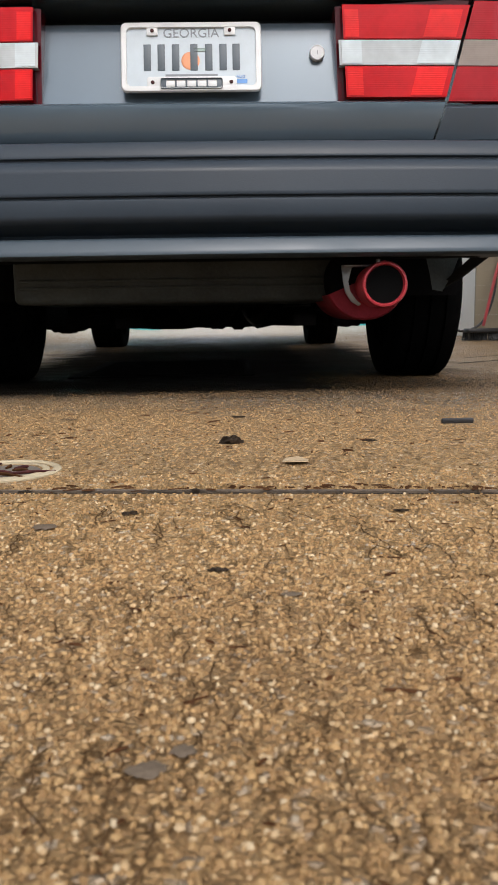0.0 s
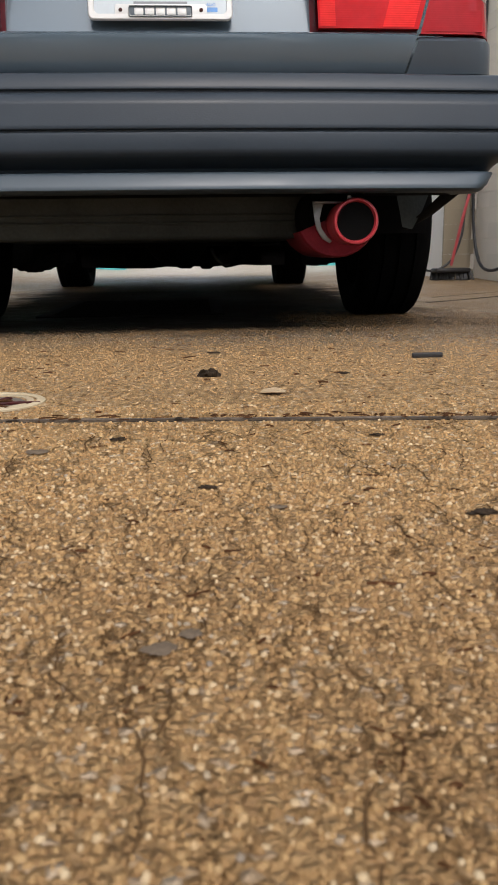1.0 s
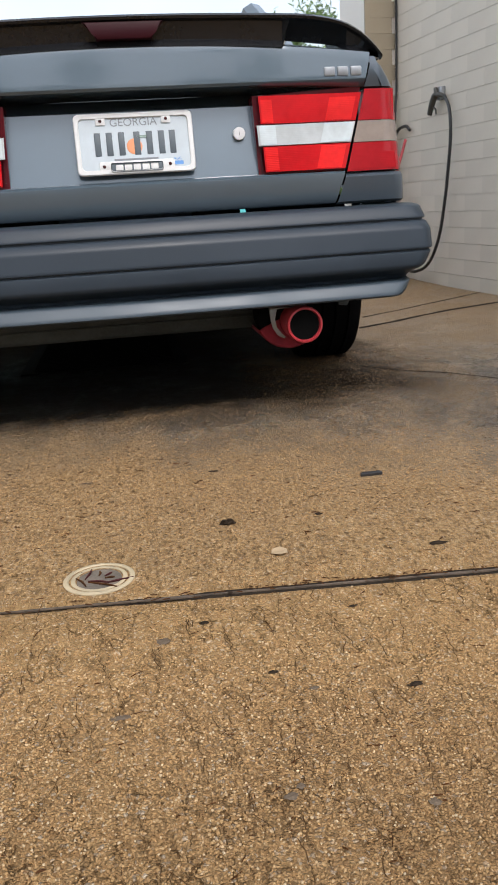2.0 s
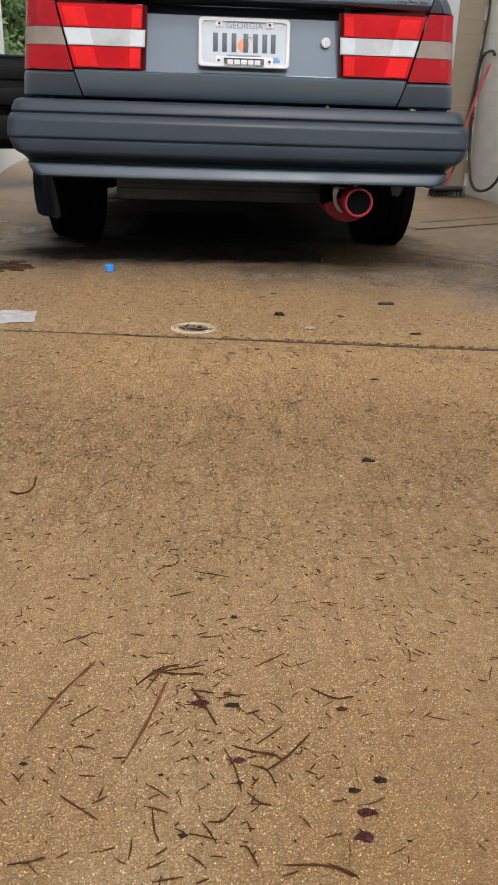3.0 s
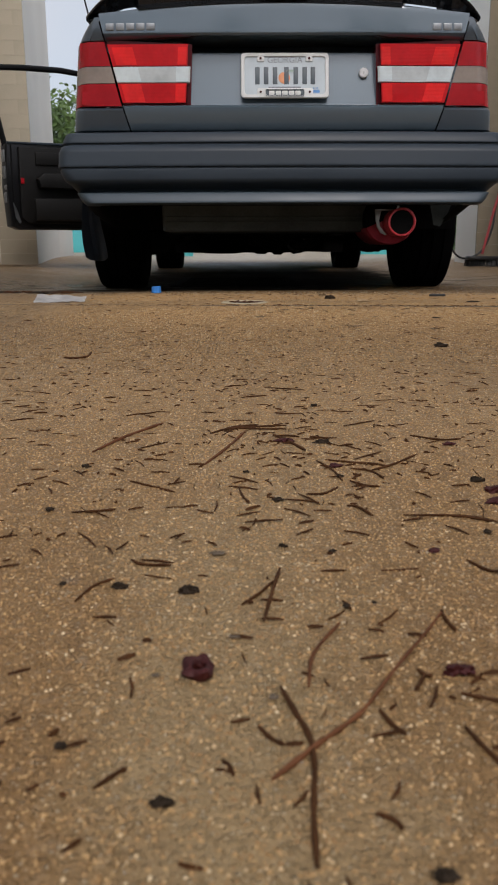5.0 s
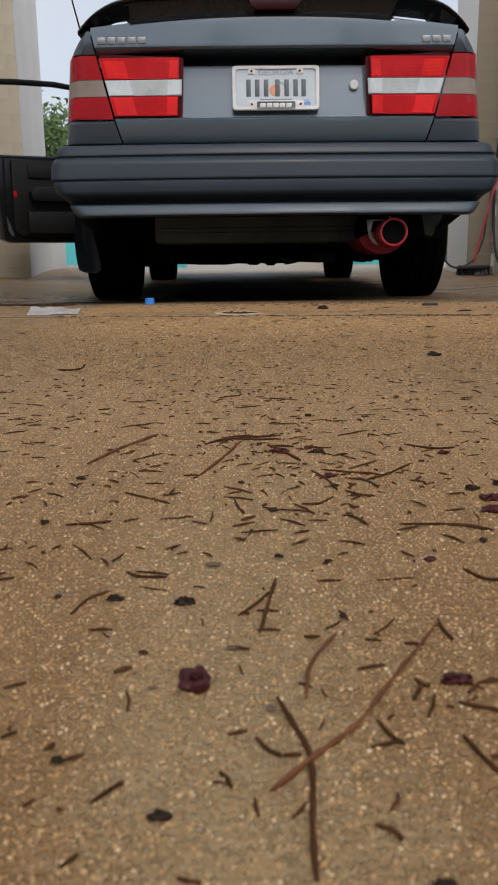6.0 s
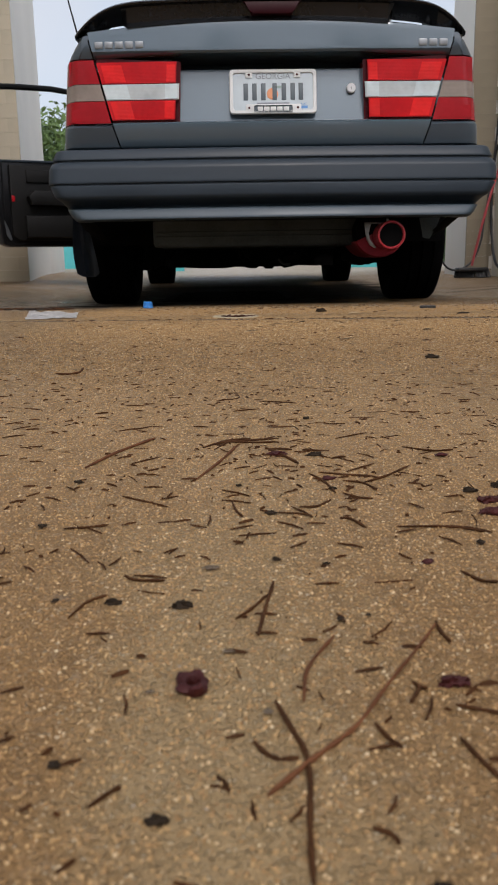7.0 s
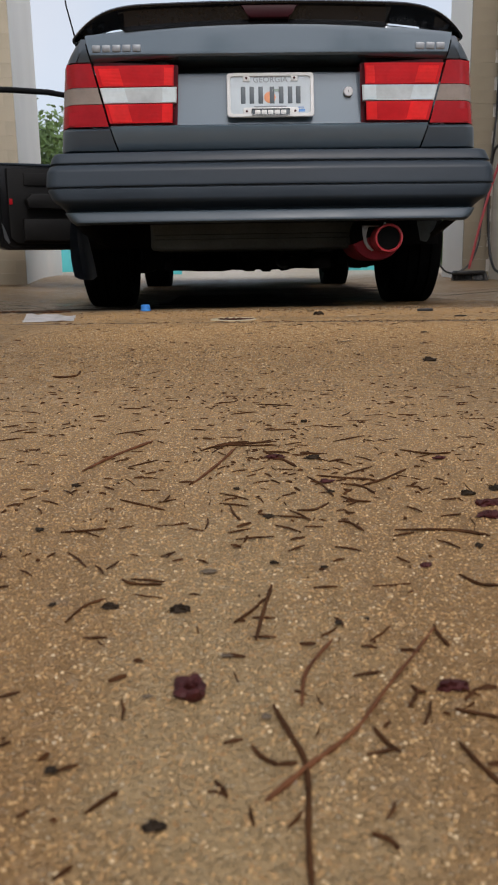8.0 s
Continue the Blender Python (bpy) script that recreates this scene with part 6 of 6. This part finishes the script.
# ---- pebbles standing proud of the worn concrete ----
def pebble_material(name, rough, shade=1.0, spec=0.3, bold=False):
    m = material(name, (0.5, 0.3, 0.14), rough, 0, 0.1, 60, 0.15, 700, spec=spec)
    n, l = m.node_tree.nodes, m.node_tree.links
    info = n.new("ShaderNodeNewGeometry")
    r = n.new("ShaderNodeValToRGB")
    tones = [(0.0, (0.34, 0.195, 0.082)), (0.35, (0.42, 0.252, 0.110)), (0.75, (0.49, 0.305, 0.138)), (0.93, (0.54, 0.35, 0.172)), (0.985, (0.62, 0.45, 0.27)), (1.0, (0.26, 0.19, 0.13))]
    if bold:
        tones = [(0.0, (0.29, 0.160, 0.062)), (0.45, (0.42, 0.245, 0.100)), (0.82, (0.55, 0.345, 0.150)), (0.93, (0.66, 0.46, 0.25)), (0.985, (0.74, 0.57, 0.35)), (1.0, (0.30, 0.24, 0.18))]
    while len(r.color_ramp.elements) < len(tones):
        r.color_ramp.elements.new(0.5)
    for e, (p, c) in zip(r.color_ramp.elements, tones):
        e.position, e.color = p, (*[k * shade for k in c], 1)
    l.new(info.outputs["Random Per Island"], r.inputs[0])
    grain = n.new("ShaderNodeTexNoise")
    grain.inputs["Scale"].default_value, grain.inputs["Detail"].default_value = 900, 3
    mixed = n.new("ShaderNodeMix")
    mixed.data_type, mixed.blend_type = "RGBA", "OVERLAY"
    mixed.inputs[0].default_value = 0.5
    l.new(r.outputs[0], mixed.inputs[6])
    l.new(grain.outputs[0], mixed.inputs[7])
    l.new(mixed.outputs[2], n["Principled BSDF"].inputs["Base Color"])
    return m


def crack_lines(count, seed):
    """Short jagged cracks that wander away from the joint, some with a branch."""
    rng = np.random.RandomState(seed)
    lines = []
    for _ in range(count):
        x, y = rng.uniform(-0.32, 0.62), rng.uniform(-1.92, -1.30)
        a, n = math.pi / 2 + rng.normal(0, 0.30), rng.randint(6, 24)
        pts = [(x, y)]
        for k in range(n):
            a += rng.normal(0, 0.30) + 0.35 * (math.pi / 2 - a)
            x, y = x + 0.0042 * math.cos(a), y + 0.0042 * math.sin(a)
            pts.append((x, y))
            if rng.uniform() < 0.07:
                side = a + rng.choice((-1.0, 1.0))
                lines.append([(x + 0.0042 * j * math.cos(side + rng.normal(0, 0.3)), y + 0.0042 * j * math.sin(side)) for j in range(rng.randint(3, 6))])
        lines.append(pts)
    return lines


CRACKS = crack_lines(190, 21)
CRACKED = {(round(x / 0.002), round(y / 0.002)) for line in CRACKS for x, y in line}


def cracks():
    """Dark open cracks, as narrow sunken strips."""
    rng = random.Random(22)
    verts, faces = [], []
    for line in CRACKS:
        w, k = rng.uniform(0.0003, 0.0007), len(verts)
        for i, (x, y) in enumerate(line):
            half = w * (0.35 + 0.65 * math.sin(math.pi * (i + 0.5) / len(line))) * rng.uniform(0.7, 1.3)
            z = ground_z(x, y) + float(ripple(np.array(x), np.array(y))) + 0.00035
            verts += [(x - half, y, z), (x, y, z - 0.00025), (x + half, y, z)]
            if i:
                b = k + 3 * i
                faces += [(b - 3, b - 2, b + 1, b), (b - 2, b - 1, b + 2, b + 1)]
    me = bpy.data.meshes.new("hairline_cracks")
    me.from_pydata(verts, [], faces)
    me.materials.append(CREVICE)
    tagged(new("hairline_cracks", me), "dark jagged hairline cracks in the worn concrete", "cracks", kind="stuff")


cracks()


def pebbles(area, count, size, height, keep, mat, label, seed):
    """Small low domes with uneven outlines, half sunk into the slab."""
    rng = np.random.RandomState(seed)
    x0, x1, y0, y1 = area
    x, y = rng.uniform(x0, x1, count), rng.uniform(y0, y1, count)
    ok = rng.uniform(0, 1, count) < keep(x, y)
    ok &= np.abs(y - JOINT - LEAN * x) > 0.016
    ok &= (x + 0.152) ** 2 + (y + 1.165) ** 2 > 0.061**2
    cells = zip(np.rint(x / 0.002).astype(int), np.rint(y / 0.002).astype(int))
    ok &= np.array([(i, j) not in CRACKED and (i + 1, j) not in CRACKED and (i - 1, j) not in CRACKED for i, j in cells])
    x, y = x[ok], y[ok]
    k, seg = len(x), 5
    z = np.array([ground_z(a, b) for a, b in zip(x, y)]) + ripple(x, y)
    r = rng.uniform(size[0], size[1], k) * rng.uniform(0.75, 1.2, k)
    h = rng.uniform(height[0], height[1], k)
    turn, long = rng.uniform(0, 6.28, k), rng.uniform(0.65, 1.0, k)
    ang = 2 * math.pi * np.arange(seg) / seg
    wob = rng.uniform(0.78, 1.15, (k, seg))
    px, py = np.cos(ang)[None] * wob, np.sin(ang)[None] * wob * long[:, None]
    c, s_ = np.cos(turn)[:, None], np.sin(turn)[:, None]
    ox, oy = (px * c - py * s_) * r[:, None], (px * s_ + py * c) * r[:, None]
    v = np.zeros((k, 2 * seg + 1, 3))
    v[:, :seg, 0], v[:, :seg, 1], v[:, :seg, 2] = x[:, None] + ox, y[:, None] + oy, (z - 0.0006)[:, None]
    v[:, seg:2 * seg, 0], v[:, seg:2 * seg, 1] = x[:, None] + ox * 0.68, y[:, None] + oy * 0.68
    v[:, seg:2 * seg, 2] = (z + h * 0.72)[:, None]
    v[:, 2 * seg] = np.stack([x, y, z + h], -1)
    one = []
    for i in range(seg):
        j = (i + 1) % seg
        one += [(i, j, seg + j), (i, seg + j, seg + i), (seg + i, seg + j, 2 * seg)]
    f = (np.array(one)[None] + (np.arange(k) * (2 * seg + 1))[:, None, None]).reshape(-1, 3)
    me = bpy.data.meshes.new("pebbles")
    me.from_pydata(v.reshape(-1, 3).tolist(), [], f.tolist())
    me.polygons.foreach_set("use_smooth", [True] * len(me.polygons))
    me.materials.append(mat)
    return tagged(new("pebbles", me), label, "pebbles", kind="stuff")


def fade(v, lo, hi):
    return np.clip((v - lo) / (hi - lo), 0, 1)


PEBBLE = pebble_material("tan_pebble", 0.5, 0.80, 0.20, True)
# Darker copy for the pebbles farther from the joint.
DULL_PEBBLE = pebble_material("darker_brown_pebble", 0.5, 0.65, 0.22, True)
BAY_PEBBLE = pebble_material("dull_tan_pebble", 0.6, 0.80, 0.12)
SAND = pebble_material("bright_sand_grain", 0.4, 0.93, 0.3, True)
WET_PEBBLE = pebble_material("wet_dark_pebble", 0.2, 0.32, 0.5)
pebbles((-0.62, 0.78, -1.80, -1.2), 62000, (0.0011, 0.0024), (0.0006, 0.0017), lambda x, y: fade(x, -0.62, -0.3) * fade(0.78 - x, 0, 0.35) * fade(y, -1.75, -1.45) * (0.35 + 0.65 * fade(-y, 1.3, 1.5)), PEBBLE, "tan pebbles bared in the worn concrete", 3)
pebbles((-0.62, 0.78, -2.25, -1.4), 85000, (0.0011, 0.0024), (0.0006, 0.0017), lambda x, y: fade(x, -0.62, -0.3) * fade(0.78 - x, 0, 0.35) * fade(y, -2.25, -1.75) * fade(-y, 1.42, 1.68), DULL_PEBBLE, "darker brown pebbles bared in the worn concrete", 4)
pebbles((-0.50, 0.16, -3.12, -1.95), 80000, (0.0005, 0.0013), (0.0002, 0.0008), lambda x, y: fade(x, -0.50, -0.34) * fade(0.16 - x, 0, 0.14) * fade(-y, 1.95, 2.3), SAND, "bright sand grains in the smoother concrete", 5)
pebbles((-0.75, 0.85, -1.25, 0.0), 30000, (0.0014, 0.0032), (0.0004, 0.0014), lambda x, y: fade(x, -0.75, -0.5) * fade(0.85 - x, 0, 0.2) * fade(-y, 0.15, 0.75) * (0.45 + 0.55 * fade(y, -1.15, -1.0)), BAY_PEBBLE, "tan pebbles bared in the bay's floor", 13)
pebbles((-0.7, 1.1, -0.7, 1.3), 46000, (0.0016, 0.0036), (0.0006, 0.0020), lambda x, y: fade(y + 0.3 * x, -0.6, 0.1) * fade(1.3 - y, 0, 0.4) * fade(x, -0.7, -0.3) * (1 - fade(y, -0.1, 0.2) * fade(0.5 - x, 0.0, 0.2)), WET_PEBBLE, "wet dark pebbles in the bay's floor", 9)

# ---- blocks of the bay's walls, as far as they can be told apart ----
def lay_blocks(wall, u, v0, v1, z0, z1, mat, inner, along="v", gap=0.0020):
    """Courses of thin painted blocks on the face of a wall."""
    length, height, depth, butt = 0.405, 0.1015, 0.016, 0.0003
    whole = mesh_of("block", box(-depth / 2, depth / 2, -(length - butt) / 2, (length - butt) / 2, -(height - gap) / 2, (height - gap) / 2), mat, smooth=False)
    row, z = 0, z0
    cut = {}
    while z + height <= z1 + 1e-6:
        start = v0 - (length / 2 if row % 2 else 0)
        v = start
        while v < v1 - 0.02:
            a, b = max(v, v0), min(v + length, v1)
            w = b - a
            if w > 0.03:
                key = round(w, 3)
                if abs(w - length) < 1e-4:
                    me = whole
                else:
                    if key not in cut:
                        cut[key] = mesh_of("block", box(-depth / 2, depth / 2, -(w - butt) / 2, (w - butt) / 2, -(height - gap) / 2, (height - gap) / 2), mat, smooth=False)
                    me = cut[key]
                ob = new("block", me)
                ob.parent = wall
                j = random.uniform(-0.0002, 0.0002)
                c = (a + b) / 2
                if along == "v":
                    ob.matrix_basis = Matrix.Translation((u + inner * (depth / 2 - 0.002) * -1 + j, c, z + height / 2))
                else:
                    ob.matrix_basis = Matrix.Translation((c, u + (depth / 2 - 0.002) + j, z + height / 2)) @ Matrix.Rotation(math.pi / 2, 4, "Z")
            v += length
        row += 1
        z += height


lay_blocks(wall_right, RIGHT, 1.0, END - 0.004, 0.0, 2.25, BLOCK, -1)
lay_blocks(wall_left, LEFT, 1.0, END - 0.004, 0.05, 2.25, BLOCK, 1)
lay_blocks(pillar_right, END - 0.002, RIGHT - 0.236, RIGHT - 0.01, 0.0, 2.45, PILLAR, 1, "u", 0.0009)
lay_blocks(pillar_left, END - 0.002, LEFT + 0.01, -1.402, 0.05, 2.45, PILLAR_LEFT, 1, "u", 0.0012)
